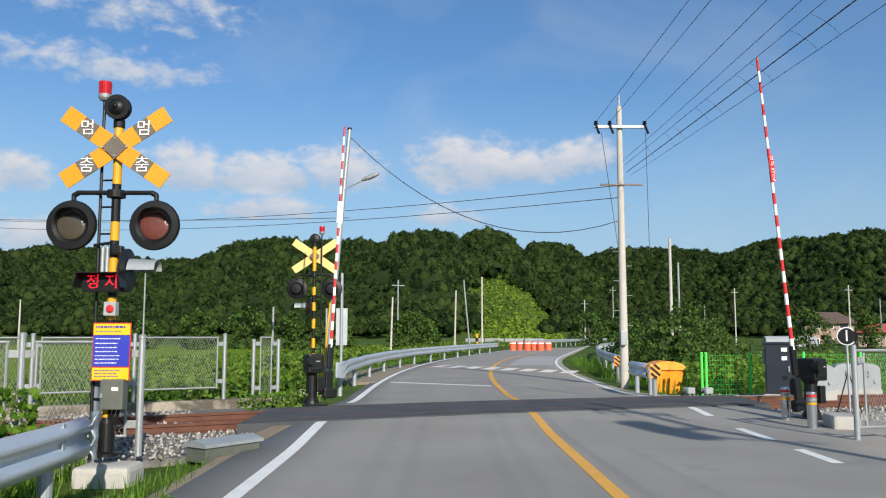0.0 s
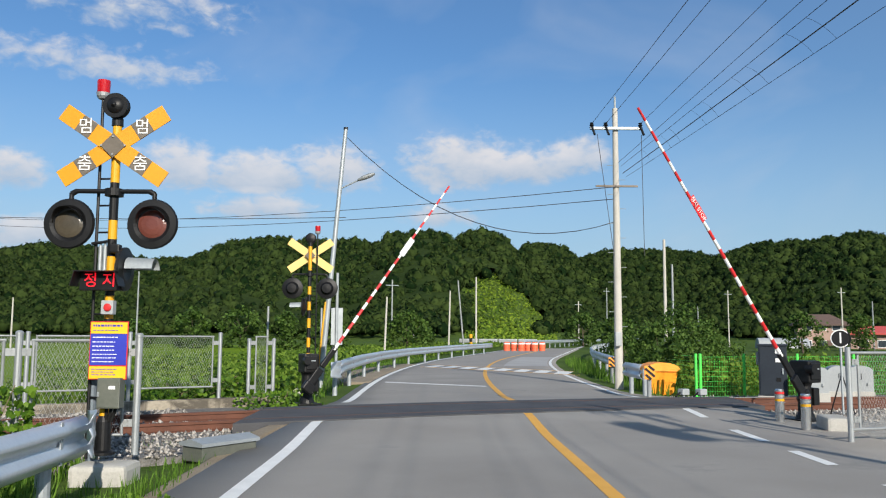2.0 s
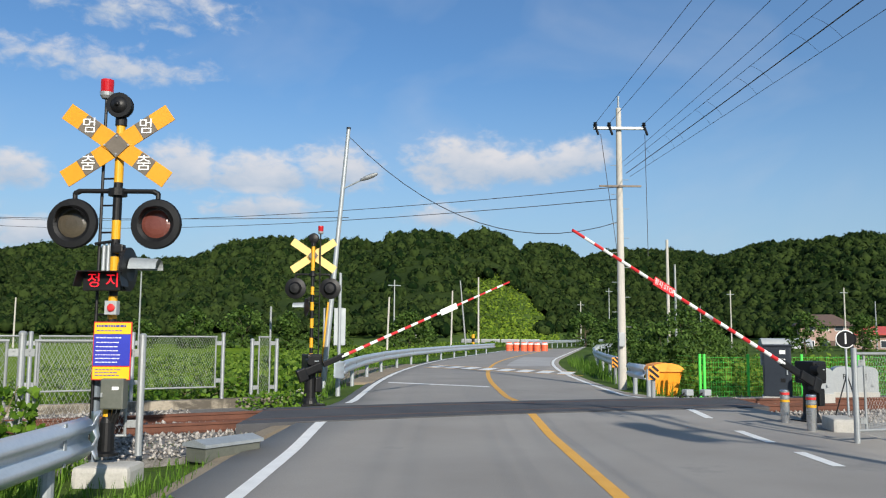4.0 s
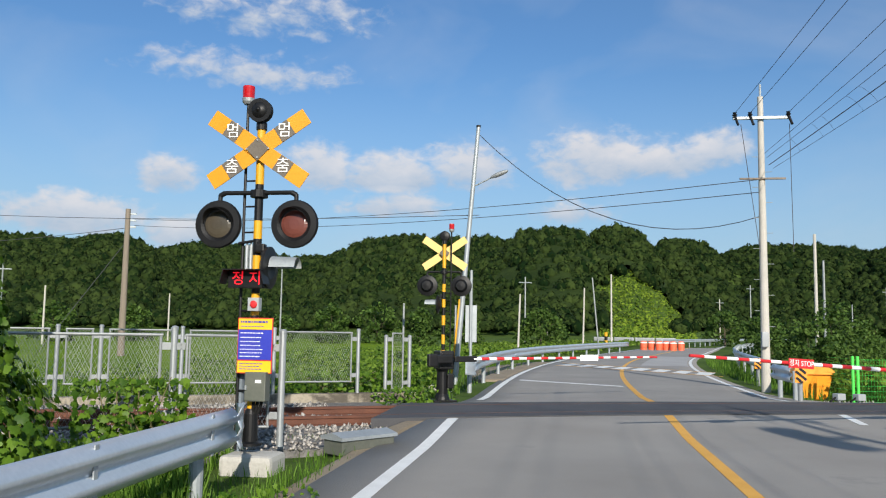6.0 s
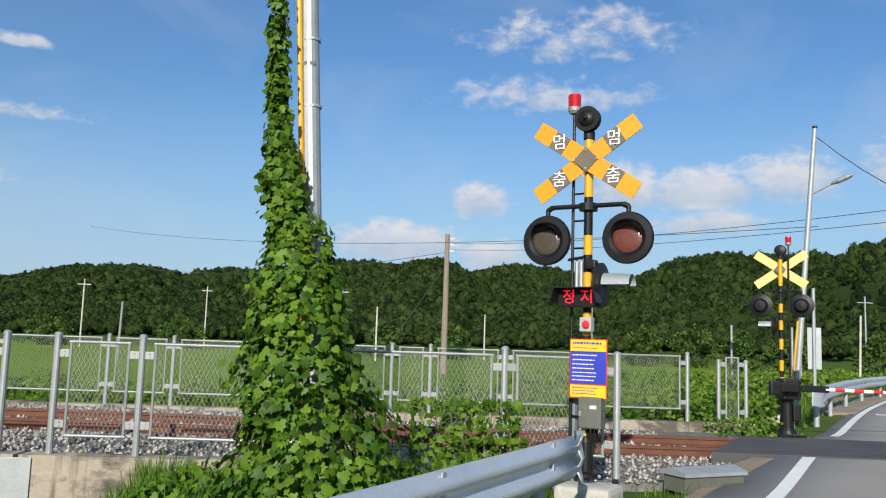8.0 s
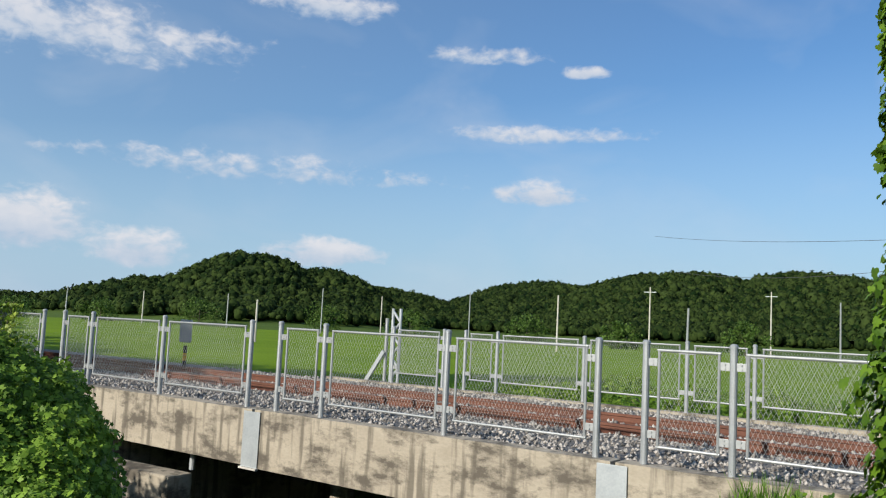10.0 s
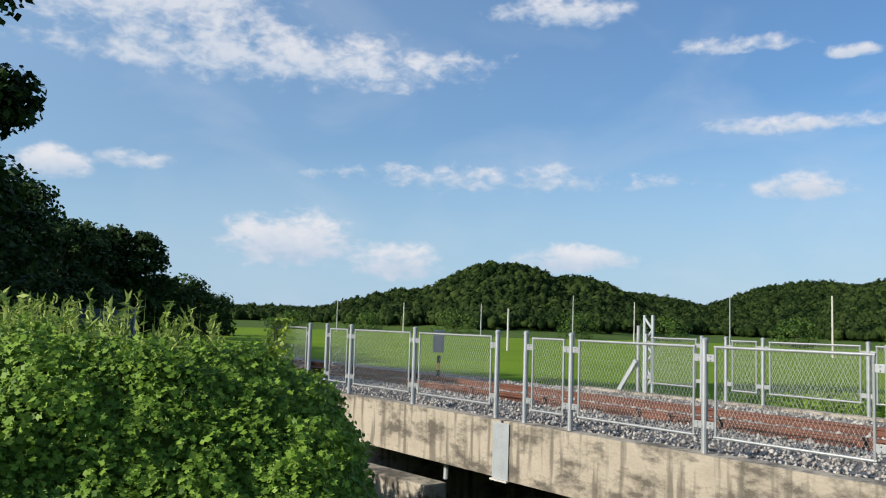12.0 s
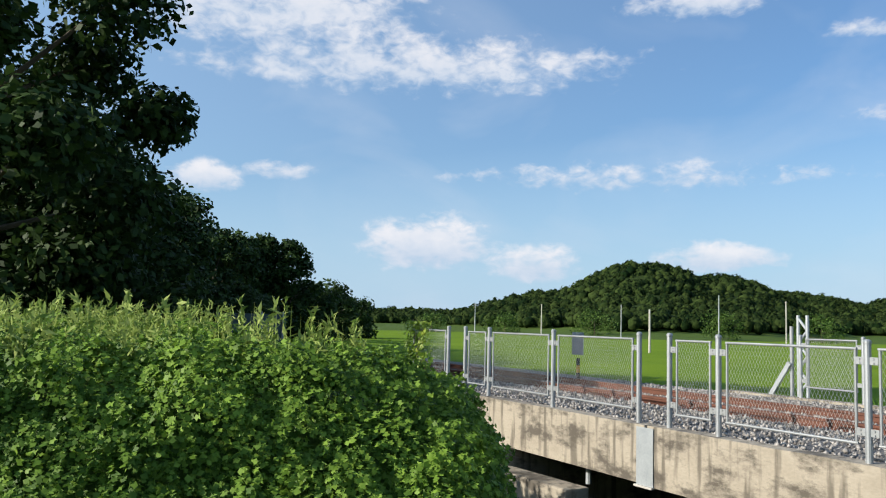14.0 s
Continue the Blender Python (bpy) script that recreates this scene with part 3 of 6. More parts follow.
for x in (-10.39, -4.55):
    pl = thing("joint_cover", (x, NEAR_Y - .15, -.3), "grey steel plate over the bridge joint", "cover plate")
    part("plate", box(bmesh.new(), (0, -.006, -.03), (.36, .012, .84), bevel=.004), STEEL_DULL, pl, "blue-grey painted plate")
    part("lip", box(bmesh.new(), (0, -.02, -.45), (.38, .06, .03), bevel=.004), CONCRETE_NEW, pl, "pale mortar lip")


def post_mesh():
    bm = rod(bmesh.new(), (0, 0, 0), (0, 0, 1.31), .04, n=12)
    lathe(bm, [(.046, 1.3), (.046, 1.325), (.03, 1.345), (.0, 1.35)], 12)
    return bm


POST = None
near_fence = thing("track_fence", (0, NEAR_Y, .12), "galvanised fence of posts and chain link panels along the bridge", "fence")
far_fence = thing("track_fence", (0, FAR_Y, .12), "galvanised fence of posts and chain link panels behind track", "fence")


def fence_post(x, y, z=.12, fence=None):
    global POST
    fence = fence or near_fence
    if POST is None:
        p = part("post", post_mesh(), STEEL, fence)
        POST = p.data
    else:
        p = new("post", POST)
        p.parent = fence
    p.matrix_local = Matrix.Translation(Vector((x, y, z)) - fence.matrix_basis.translation)
    return p


PANELS = {}


def fence_panel(x0, x1, y, z0=.32, z1=1.36, fence=None, y1=None):
    """A tube frame with chain link, hung between two posts on bolted plates."""
    y1 = y if y1 is None else y1
    w = round(math.hypot(x1 - x0, y1 - y), 2) - .3
    ang = math.degrees(math.atan2(y1 - y, x1 - x0))
    fence = fence or near_fence
    place = fence.matrix_basis.inverted() @ pose((x0 + x1) / 2, (y + y1) / 2, z0, 0, 0, ang)
    h = round(z1 - z0, 2)
    key = (w, h)
    if key not in PANELS:
        bm = bmesh.new()
        for s in (-1, 1):
            rod(bm, (s * w / 2, 0, 0), (s * w / 2, 0, h), .017, n=8)
        for z in (0, h):
            rod(bm, (-w / 2 - .02, 0, z), (w / 2 + .02, 0, z), .017, n=8)
        p = part("panel", bm, FENCE_WHITE, fence)
        verts, faces = [], []
        pitch, r = .05, .0012
        slope = 2.0

        def wire(a, b, off):
            d = Vector((b[0] - a[0], 0, b[1] - a[1])).normalized()
            sd = Vector((-d.z, 0, d.x)) * r * 1.3
            k = len(verts)
            for q in (a, b):
                c = Vector((q[0], off, q[1]))
                verts.extend([c + sd, c - sd, c + Vector((0, r * 2, 0))])
            faces.extend([(k, k + 1, k + 4, k + 3), (k + 1, k + 2, k + 5, k + 4), (k + 2, k, k + 3, k + 5)])
        for sgn in (1, -1):
            c = -h / slope
            while c < w:
                x_a, z_a, x_b, z_b = c, 0.0, c + h / slope, h
                if x_a < 0:
                    z_a += -x_a * slope
                    x_a = 0
                if x_b > w:
                    z_b -= (x_b - w) * slope
                    x_b = w
                if x_b > x_a + .01:
                    if sgn == 1:
                        wire((x_a - w / 2, z_a), (x_b - w / 2, z_b), 0.002)
                    else:
                        wire((w / 2 - x_a, z_a), (w / 2 - x_b, z_b), -0.002)
                c += pitch
        ms = raw("chain_link", verts, faces, MESH, p)
        bp = box(bmesh.new(), (0, -.012, 0), (.1, .008, .085), bevel=.003)
        for dz in (-.022, .022):
            rod(bp, (0, -.03, dz), (0, -.01, dz), .009, n=6)
        pl = part("hanger_plate", bp, FENCE_WHITE, p)
        plates = [pl] + [new("hanger_plate", pl.data) for _ in range(3)]
        PANELS[key] = (p.data, ms.data, pl.data)
    else:
        p = new("panel", PANELS[key][0])
        p.parent = fence
        new("chain_link", PANELS[key][1]).parent = p
        plates = [new("hanger_plate", PANELS[key][2]) for _ in range(4)]
    for ob, (sx, z) in zip(plates, ((-1, .13), (1, .13), (-1, h - .13), (1, h - .13))):
        ob.parent = p
        ob.matrix_local = pose(sx * (w / 2 + .065), 0, z)
    p.matrix_local = place
    return p


NEAR_POSTS = [-18.55, -16.85, -16.1, -15.12, -12.93, -10.7, -10.05, -9.12, -6.94, -4.82, -4.25, -3.3, -1.2, .8]
for x in NEAR_POSTS:
    fence_post(x, NEAR_Y)
fence_post(1.97, 9.8, .1)
for a, b in zip(NEAR_POSTS, NEAR_POSTS[1:]):
    if b - a > .8:
        fence_panel(a, b, NEAR_Y)
fence_panel(.8, 1.97, NEAR_Y, y1=9.8)
FAR_POSTS = [-13.4, -11.9, -11.3, -10.45, -8.35, -6.2, -4.95, -2.85, -.72, .03, 1.5, 3.3, 5.08]
for x in FAR_POSTS:
    fence_post(x, FAR_Y, fence=far_fence)
for a, b in zip(FAR_POSTS, FAR_POSTS[1:]):
    if b - a > .7:
        fence_panel(a, b, FAR_Y, .36, 1.38, far_fence)
for x in (5.68, 6.22):
    fence_post(x, FAR_Y - .05, .0, far_fence)
fence_panel(5.68, 6.22, FAR_Y - .05, .2, 1.38, far_fence)


# ---- guard rails ----
WAVE = [(0, 0), (.03, .02), (.075, .07), (.075, .11), (.02, .155), (.02, .195), (.075, .24), (.075, .28), (.03, .33), (0, .35)]


def guard_rail(path, label, posts, side=1, top=.74, end=True):
    g = thing("guard_rail", (path[0][0], path[0][1], 0), label, "guard rail")
    o = Vector((path[0][0], path[0][1], 0))
    pts = []
    for (x0, y0), (x1, y1) in zip(path, path[1:]):
        n = max(2, int(math.hypot(x1 - x0, y1 - y0) / .8))
        pts += [Vector((x0 + (x1 - x0) * i / n, y0 + (y1 - y0) * i / n, top - .35)) - o for i in range(n)]
    pts.append(Vector((*path[-1], top - .35)) - o)
    prof = [(side * u, v) for u, v in WAVE]
    bm = sweep(bmesh.new(), pts, prof + [(a - side * .006, b) for a, b in reversed(prof)], True)
    bmesh.ops.recalc_face_normals(bm, faces=bm.faces)
    part("beam", bm, GUARD, g, smooth=True)
    along = [0.0]
    for a, b in zip(pts, pts[1:]):
        along.append(along[-1] + (b - a).length)
    me = None
    for d in posts:
        if d > along[-1]:
            continue
        i = max(k for k in range(len(along)) if along[k] <= d)
        i = min(i, len(pts) - 2)
        f = (d - along[i]) / max(along[i + 1] - along[i], .01)
        p = pts[i].lerp(pts[i + 1], f)
        t = (pts[i + 1] - pts[i]).normalized()
        back = Vector((t.y, -t.x, 0)) * -.09 * side
        if me is None:
            ob = part("post", rod(bmesh.new(), (0, 0, -.5), (0, 0, .68), .06, n=12), STEEL_DULL, g)
            me = ob.data
        else:
            ob = new("post", me)
            ob.parent = g
        ob.matrix_local = Matrix.Translation((p.x + back.x, p.y + back.y, 0))
        sp = part("splice", box(bmesh.new(), (0, 0, 0), (.012, .05, .34), bevel=.003), STEEL_DULL, g)
        ang = math.atan2(t.y, t.x)
        sp.matrix_local = Matrix.Translation(p + Vector((t.y, -t.x, 0)) * .04 * side + Vector((0, 0, .175))) @ Matrix.Rotation(ang - math.pi / 2, 4, "Z")
    if end:
        # flared end wing bent back from the road
        p, t = pts[0], (pts[0] - pts[1]).normalized()
        out = Vector((t.y, -t.x, 0)) * -side
        rows = []
        for i in range(9):
            a = i / 8
            c = p - t * .05 + t * (.5 * a) + out * (.085 - .2 * a * a)
            h = .36 * (1 + .16 * math.sin(math.pi * min(a * 1.2, 1)))
            rows.append([c + Vector((0, 0, .175 + h * (k / 8 - .5))) + out * (.022 * math.cos(4 * math.pi * (k / 8 - .5)) * (1 - a)) for k in range(9)])
        bm = bmesh.new()
        front = [[bm.verts.new(q) for q in r] for r in rows]
        back = [[bm.verts.new(q - out * .008) for q in r] for r in rows]
        for i in range(8):
            for k in range(8):
                bm.faces.new((front[i][k], front[i + 1][k], front[i + 1][k + 1], front[i][k + 1]))
                bm.faces.new((back[i][k + 1], back[i + 1][k + 1], back[i + 1][k], back[i][k]))
        ring = [(0, k) for k in range(9)] + [(i, 8) for i in range(1, 9)] + [(8, k) for k in range(7, -1, -1)] + [(i, 0) for i in range(7, 0, -1)]
        for (i, k), (j, l) in zip(ring, ring[1:] + ring[:1]):
            bm.faces.new((front[i][k], front[j][l], back[j][l], back[i][k]))
        bmesh.ops.recalc_face_normals(bm, faces=bm.faces)
        part("end_wing", bm, GUARD, g, "flared end wing", smooth=True)
    return g


guard_rail([(1.12, 7.8), (.62, 6.87), (.13, 6.0), (-.33, 5.17), (-.84, 4.28), (-2.38, 1.7), (-5.3, -3.2), (-10, -11)], "galvanised W-beam guard rail with a flared end beside the road", [.55, 2.4, 4.4, 6.4, 8.4, 10.4, 12.4], side=-1)
guard_rail([(8.35, 18.45), (9.6, 20.7), (12.0, 24.6), (15.4, 29.6), (19.6, 35.0), (25.5, 41.6), (33, 49.5), (38.5, 55)], "long galvanised W-beam guard rail curving along the road", list(np.arange(.4, 60, 4.0)), side=1, top=.78)
guard_rail([(14.2, 14.2), (15.1, 15.7)], "short galvanised W-beam guard rail piece beside the crossing", [.15, 1.5], side=-1, top=.78, end=False)
guard_rail([(19.4, 20.6), (22.5, 24.6), (27, 30.2), (34, 38.2), (44, 49.0), (60, 64), (85, 88)], "galvanised W-beam guard rail along the far bend", list(np.arange(.4, 60, 4.0)), side=-1, top=.75, end=False)
guard_rail([(50, 66), (60, 74), (74, 85.5), (95, 101), (120, 118)], "distant white guard rail at the end of the bend", list(np.arange(.4, 40, 3.0)), side=1, top=.9, end=False)


def delineator(x, y, z, label):
    d = thing("hazard_marker", pose(x, y, 0, 0, 0, -31), label, "hazard marker")
    part("post", rod(bmesh.new(), (0, .02, -.2), (0, .02, z), .055, n=12), FENCE_WHITE, d)
    part("board", box(bmesh.new(), (0, -.06, z), (.25, .02, .31), bevel=.008), ORANGE, d, "orange board")
    for k, w in ((-.1, .17), (0, .29), (.1, .17)):
        s = part("stripe", box(bmesh.new(), (0, 0, 0), (w, .006, .055)), BLACK, d)
        s.matrix_local = pose(k * .35, -.074, z + k, 0, 40, 0)



delineator(13.95, 13.75, .62, "black and orange striped hazard board on a post")
delineator(18.3, 19.6, .62, "black and orange striped hazard board on a post")


# ---- warning masts ----
def glyphs(text, size, material, parent, m, label=""):
    cu = bpy.data.curves.new("lettering", "FONT")
    cu.body, cu.size, cu.align_x, cu.align_y, cu.extrude = text, size, "CENTER", "CENTER", .002
    tmp = bpy.data.objects.new("lettering", cu)
    scene.collection.objects.link(tmp)
    me = bpy.data.meshes.new_from_object(tmp.evaluated_get(bpy.context.evaluated_depsgraph_get()))
    bpy.data.objects.remove(tmp)
    me.materials.clear()
    me.materials.append(material)
    ob = new("lettering", me)
    ob.parent = parent
    ob.matrix_local = m
    if label:
        ob["label"] = label
    return ob


FACE = pose(0, 0, 0, 90, 0, 0)


def warning_mast(at, label, full):
    m = thing("warning_mast", at, label, "crossing signal")
    part("footing", box(bmesh.new(), (.05, -.02, -.1), (.6, .52, .34), bevel=.06), CONCRETE_NEW, m, "weathered pale concrete block")
    part("sleeve", lathe(bmesh.new(), [(.0, .14), (.13, .15), (.13, .18), (.085, .2), (.075, .5), (.05, .56)], 18), BLACK, m)
    z, i = .5, 0
    cuts = [.5, .95, 1.1, 1.35, 1.6, 1.85, 2.06, 2.28, 2.47, 2.68, 2.9, 3.1, 3.3, 3.82]
    for i, (a, b) in enumerate(zip(cuts, cuts[1:])):
        dark = i % 2 == 1
        if i >= 10:
            dark = i == 10
        part("pole_band", rod(bmesh.new(), (0, 0, a), (0, 0, b), .048, n=16), BLACK if dark else YELLOW, m, "black band" if dark else "yellow band")
    part("collar", lathe(bmesh.new(), [(.0, 3.74), (.062, 3.74), (.062, 3.82), (.05, 3.84), (.0, 3.84)], 16), BLACK, m)
    # bell
    bell = lathe(bmesh.new(), [(.0, -.02), (.11, -.01), (.135, .0), (.138, .02), (.125, .03), (.118, .06), (.1, .095), (.07, .122), (.035, .138), (.022, .14), (.022, .155), (.0, .157)], 28, pose(0, 0, 3.955, 90, 0, 0))
    part("bell", bell, BLACK, m, "glossy black gong", smooth=True)
    part("bell_back", lathe(bmesh.new(), [(.0, .07), (.14, .075), (.14, .1), (.0, .1)], 20, pose(0, 0, 3.955, 90, 0, 180) @ Matrix.Scale(-1, 4, (0, 0, 1))), BLACK, m)
    # crossbuck boards
    for sgn in (1, -1):
        bd = part("crossbuck_board", box(bmesh.new(), (0, 0, 0), (1.36, .012, .2), bevel=.003), BOARD if full else BOARD_BACK, m, "yellow reflective board")
        place = pose(0, -.075 - .014 * (sgn > 0), 3.5, 0, sgn * 34, 0)
        bd.matrix_local = place
        if full:
            for k in (-1, 1):
                pt = part("dark_patch", box(bmesh.new(), (0, 0, 0), (.18, .004, .196)), BROWN, m)
                spot = place @ pose(k * .37, -.009, 0)
                pt.matrix_local = spot
                up = (k < 0) == (sgn > 0)
                glyphs("멈" if up else "춤", .185, WHITE, m, Matrix.Translation(spot.translation + Vector((0, -.008, 0))) @ FACE, "white letter")
    dm = part("centre_patch", box(bmesh.new(), (0, 0, 0), (.2, .006, .2)), BROWN, m)
    dm.matrix_local = pose(0, -.105 if full else .02, 3.5) @ Matrix.Diagonal((1.13, 1, .8, 1)) @ pose(0, 0, 0, 0, 45, 0)
    bolts = bmesh.new()
    for dx, dz in ((0, .1), (0, -.1), (.13, 0), (-.13, 0)):
        rod(bolts, (dx, -.118, 3.5 + dz), (dx, -.1, 3.5 + dz), .011, n=8)
    part("bolts", bolts, STEEL, m)
    # lamp bracket and lamps
    br = lathe(bmesh.new(), [(.0, 2.93), (.1, 2.95), (.1, 3.03), (.0, 3.05)], 16)
    rod(br, (-.42, -.03, 3.0), (.42, -.03, 3.0), .026, n=12)
    for s in (-1, 1):
        rod(br, (s * .4, -.03, 3.0), (s * .455, -.03, 2.97), .03, n=12)
        rod(br, (s * .455, -.03, 2.98), (s * .455, -.03, 2.88), .026, n=12)
    part("lamp_bracket", br, BLACK, m)
    for s in (-1, 1):
        mm = pose(s * .455, -.06, 2.635, 90, 0, 0)
        lamp = part("signal_lamp", lathe(bmesh.new(), [(.0, -.16), (.12, -.15), (.17, -.05), (.272, -.03), (.278, .0), (.265, .03), (.2, .034), (.165, .01), (.16, .0), (.0, .0)], 32, mm), BLACK, m, "round black signal lamp with a dim lens", smooth=False)
        part("lens", lathe(bmesh.new(), [(.156, .004), (.12, .016), (.06, .024), (.0, .026)], 24, mm), LENS_RED if s > 0 else LENS_GREY, lamp, "dull red lens" if s > 0 else "dull grey-brown lens")
        hood = bmesh.new()
        for k in range(13 if full else 0):
            a0, a1 = math.pi * (.02 + .96 * k / 13), math.pi * (.02 + .96 * (k + 1) / 13)
            v = [mm @ Vector((.168 * math.cos(a), .168 * math.sin(a), d)) for a in (a0, a1) for d in (0.02, .02 + .16 * math.sin((a0 + a1) / 2))]
            hood.faces.new([hood.verts.new(p) for p in (v[0], v[1], v[3], v[2])])
        part("hood", hood, BLACK, lamp)
    # ladder with lamp post on top
    part("ladder_rail", rod(bmesh.new(), (-.19, .04, .1), (-.19, .04, 4.08), .018, n=8), BLACK, m)
    rungs = bmesh.new()
    for k in range(9):
        rod(rungs, (-.19, .04, .75 + .3 * k), (-.04, .02, .75 + .3 * k), .011, n=8)
    tagged(part("ladder_rungs", rungs, BLACK, m), kind="stuff")
    part("beacon_base", lathe(bmesh.new(), [(.0, 4.05), (.05, 4.06), (.07, 4.09), (.075, 4.13), (.0, 4.13)], 20, pose(-.19, .04, 0)), STEEL, m)
    part("beacon", lathe(bmesh.new(), [(.068, 4.13), (.07, 4.2), (.072, 4.25), (.068, 4.275), (.0, 4.28)], 20, pose(-.19, .04, 0)), RED_LENS, m, "red plastic beacon cap")
    # side lamp with visor facing across the road
    sm = pose(.15, -.03, 2.14, 0, 90, 0)
    sl = part("side_lamp", lathe(bmesh.new(), [(.0, -.08), (.1, -.07), (.2, -.02), (.24, .0), (.24, .03), (.13, .04), (.0, .03)], 28, sm), BLACK, m, "black lamp turned sideways")
    vis = bmesh.new()
    for k in range(12):
        a0, a1 = math.pi * (.0 + k / 12), math.pi * (.0 + (k + 1) / 12)
        v = [Vector((.2 + d, -.03 + .13 * math.cos(a), 2.14 + .13 * math.sin(a) * (1 - d * .35))) for a in (a0, a1) for d in (.0, .3)]
        vis.faces.new([vis.verts.new(p) for p in (v[0], v[1], v[3], v[2])])
    part("visor", vis, STEEL_DULL, sl, "bare metal visor")
    kl = bmesh.new()
    box(kl, (.06, -.05, 2.36), (.12, .1, .1), bevel=.02)
    box(kl, (.13, -.06, 2.28), (.1, .12, .07), bevel=.02)
    rod(kl, (0, -.02, 2.44), (.16, -.07, 2.3), .022)
    rod(kl, (.14, -.07, 2.3), (.15, -.03, 2.2), .028)
    rod(kl, (-.22, -.01, 2.42), (.05, -.01, 2.46), .016)
    part("clamp", kl, BLACK, m)
    if full:
        led = part("led_display", box(bmesh.new(), (-.05, -.13, 2.0), (.42, .1, .2), bevel=.008), BLACK, m, "black display box with lit red letters")
        vs = bmesh.new()
        box(vs, (-.05, -.22, 2.1), (.46, .2, .01))
        for s in (-1, 1):
            box(vs, (-.05 + s * .235, -.22, 2.02), (.008, .2, .16), pose(0, 0, 0, 0, s * -14, 0))
        part("display_visor", vs, BLACK, led)
        glyphs("정 지", .165, LED, led, pose(-.04, -.186, 2.0) @ FACE, "red glowing letters")
        horn = bmesh.new()
        for dx in (-.13, -.08):
            rod(horn, (dx, .02, 2.12), (dx, .02, 2.4), .022)
            rod(horn, (dx, .02, 2.4), (dx, .02, 2.43), .012)
        part("ballast_tubes", horn, STEEL_DULL, m)
        eb = part("emergency_button", box(bmesh.new(), (.03, -.09, 1.72), (.13, .1, .15), bevel=.008), GREY_BOX, m, "grey box with a red push button")
        part("button", lathe(bmesh.new(), [(.04, 0), (.042, .012), (.03, .02), (.0, .022)], 16, pose(.04, -.142, 1.72, 90, 0, 0)), RED, eb)
        nt = part("notice_board", box(bmesh.new(), (.05, -.085, 1.26), (.41, .012, .62), bevel=.003), RED, m, "yellow and blue safety notice with a red rim")
        for z, h, mt in ((1.5, .12, SIGN_YELLOW), (1.27, .335, BLUE), (1.025, .13, SIGN_YELLOW)):
            part("notice_field", box(bmesh.new(), (.05, -.094, z), (.39, .004, h)), mt, nt)
        rnd = random.Random(4)
        for z, n, mt, h in ((1.525, 1, BLUE, .035), (1.475, 1, BLUE, .014), (1.4, 1, WHITE, .018), (1.35, 1, WHITE, .016), (1.305, 1, WHITE, .016), (1.262, 1, WHITE, .016), (1.218, 1, WHITE, .014), (1.18, 1, WHITE, .016), (1.14, 1, WHITE, .016), (1.06, 1, BLUE, .014), (1.03, 1, BLUE, .014), (1.0, 1, BLUE, .014)):
            bm, x = bmesh.new(), -.12
            while x < rnd.uniform(.1, .2):
                w = rnd.uniform(.012, .04)
                box(bm, (x + w / 2, -.098, z), (w, .003, h * .62))
                x += w + .009
            tagged(part("notice_line", bm, mt, nt), kind="stuff")
        jb = part("junction_box", box(bmesh.new(), (.1, -.1, .81), (.24, .15, .32), bevel=.008), OLIVE, m, "olive grey steel box")
        part("box_door", box(bmesh.new(), (.1, -.178, .81), (.22, .008, .3), bevel=.003), OLIVE, jb)
        part("box_label", box(bmesh.new(), (.14, -.184, .87), (.07, .004, .035)), WHITE, jb)
        part("latch", box(bmesh.new(), (.0, -.19, .8), (.02, .02, .05), bevel=.004), STEEL, jb)
        pipe = bmesh.new()
        for dx in (.05, .1, .15):
            rod(pipe, (dx, -.06, .66), (dx * .6, -.03, .5), .018)
        part("conduit", pipe, BLACK_MATT, m)
        part("support_leg", rod(bmesh.new(), (-.17, .1, .0), (-.17, .1, 1.5), .045, n=12), mat("slate_steel", (.12, .15, .18), (.18, .21, .24), .5, .4), m, "slate grey steel leg")
    return m


warning_mast(pose(1.6, 9.62, .0, 0, 0, -31), "yellow and black crossing mast with crossed boards, lamps and notice", True)
warning_mast(pose(8.35, 20.3, .0, 0, 0, 149), "yellow and black crossing mast seen from behind", False)


# ---- barriers ----
def barrier_machine(at, label):
    m = thing("crossing_barrier", at, label, "crossing barrier")
    part("foot_plate", box(bmesh.new(), (0, 0, .02), (.5, .5, .04), bevel=.01), BLACK, m)
    part("pedestal", lathe(bmesh.new(), [(.0, .04), (.17, .04), (.15, .1), (.12, .16), (.11, .6), (.14, .68), (.0, .68)], 16), BLACK, m)
    part("housing", box(bmesh.new(), (.03, .0, .85), (.32, .4, .38), bevel=.03), BLACK, m, "black steel drive housing")
    part("cover", box(bmesh.new(), (.03, -.21, .86), (.24, .04, .28), bevel=.015), BLACK, m)
    part("handle", rod(bmesh.new(), (-.03, -.235, .9), (.09, -.235, .9), .012), STEEL_DULL, m)
    part("hub", rod(bmesh.new(), (-.1, -.3, .9), (-.1, -.15, .9), .075, n=16), BLACK, m)
    sm = bmesh.new()
    box(sm, (.14, -.06, .42), (.14, .16, .3), bevel=.02)
    part("terminal_box", sm, BLACK, m)
    return m


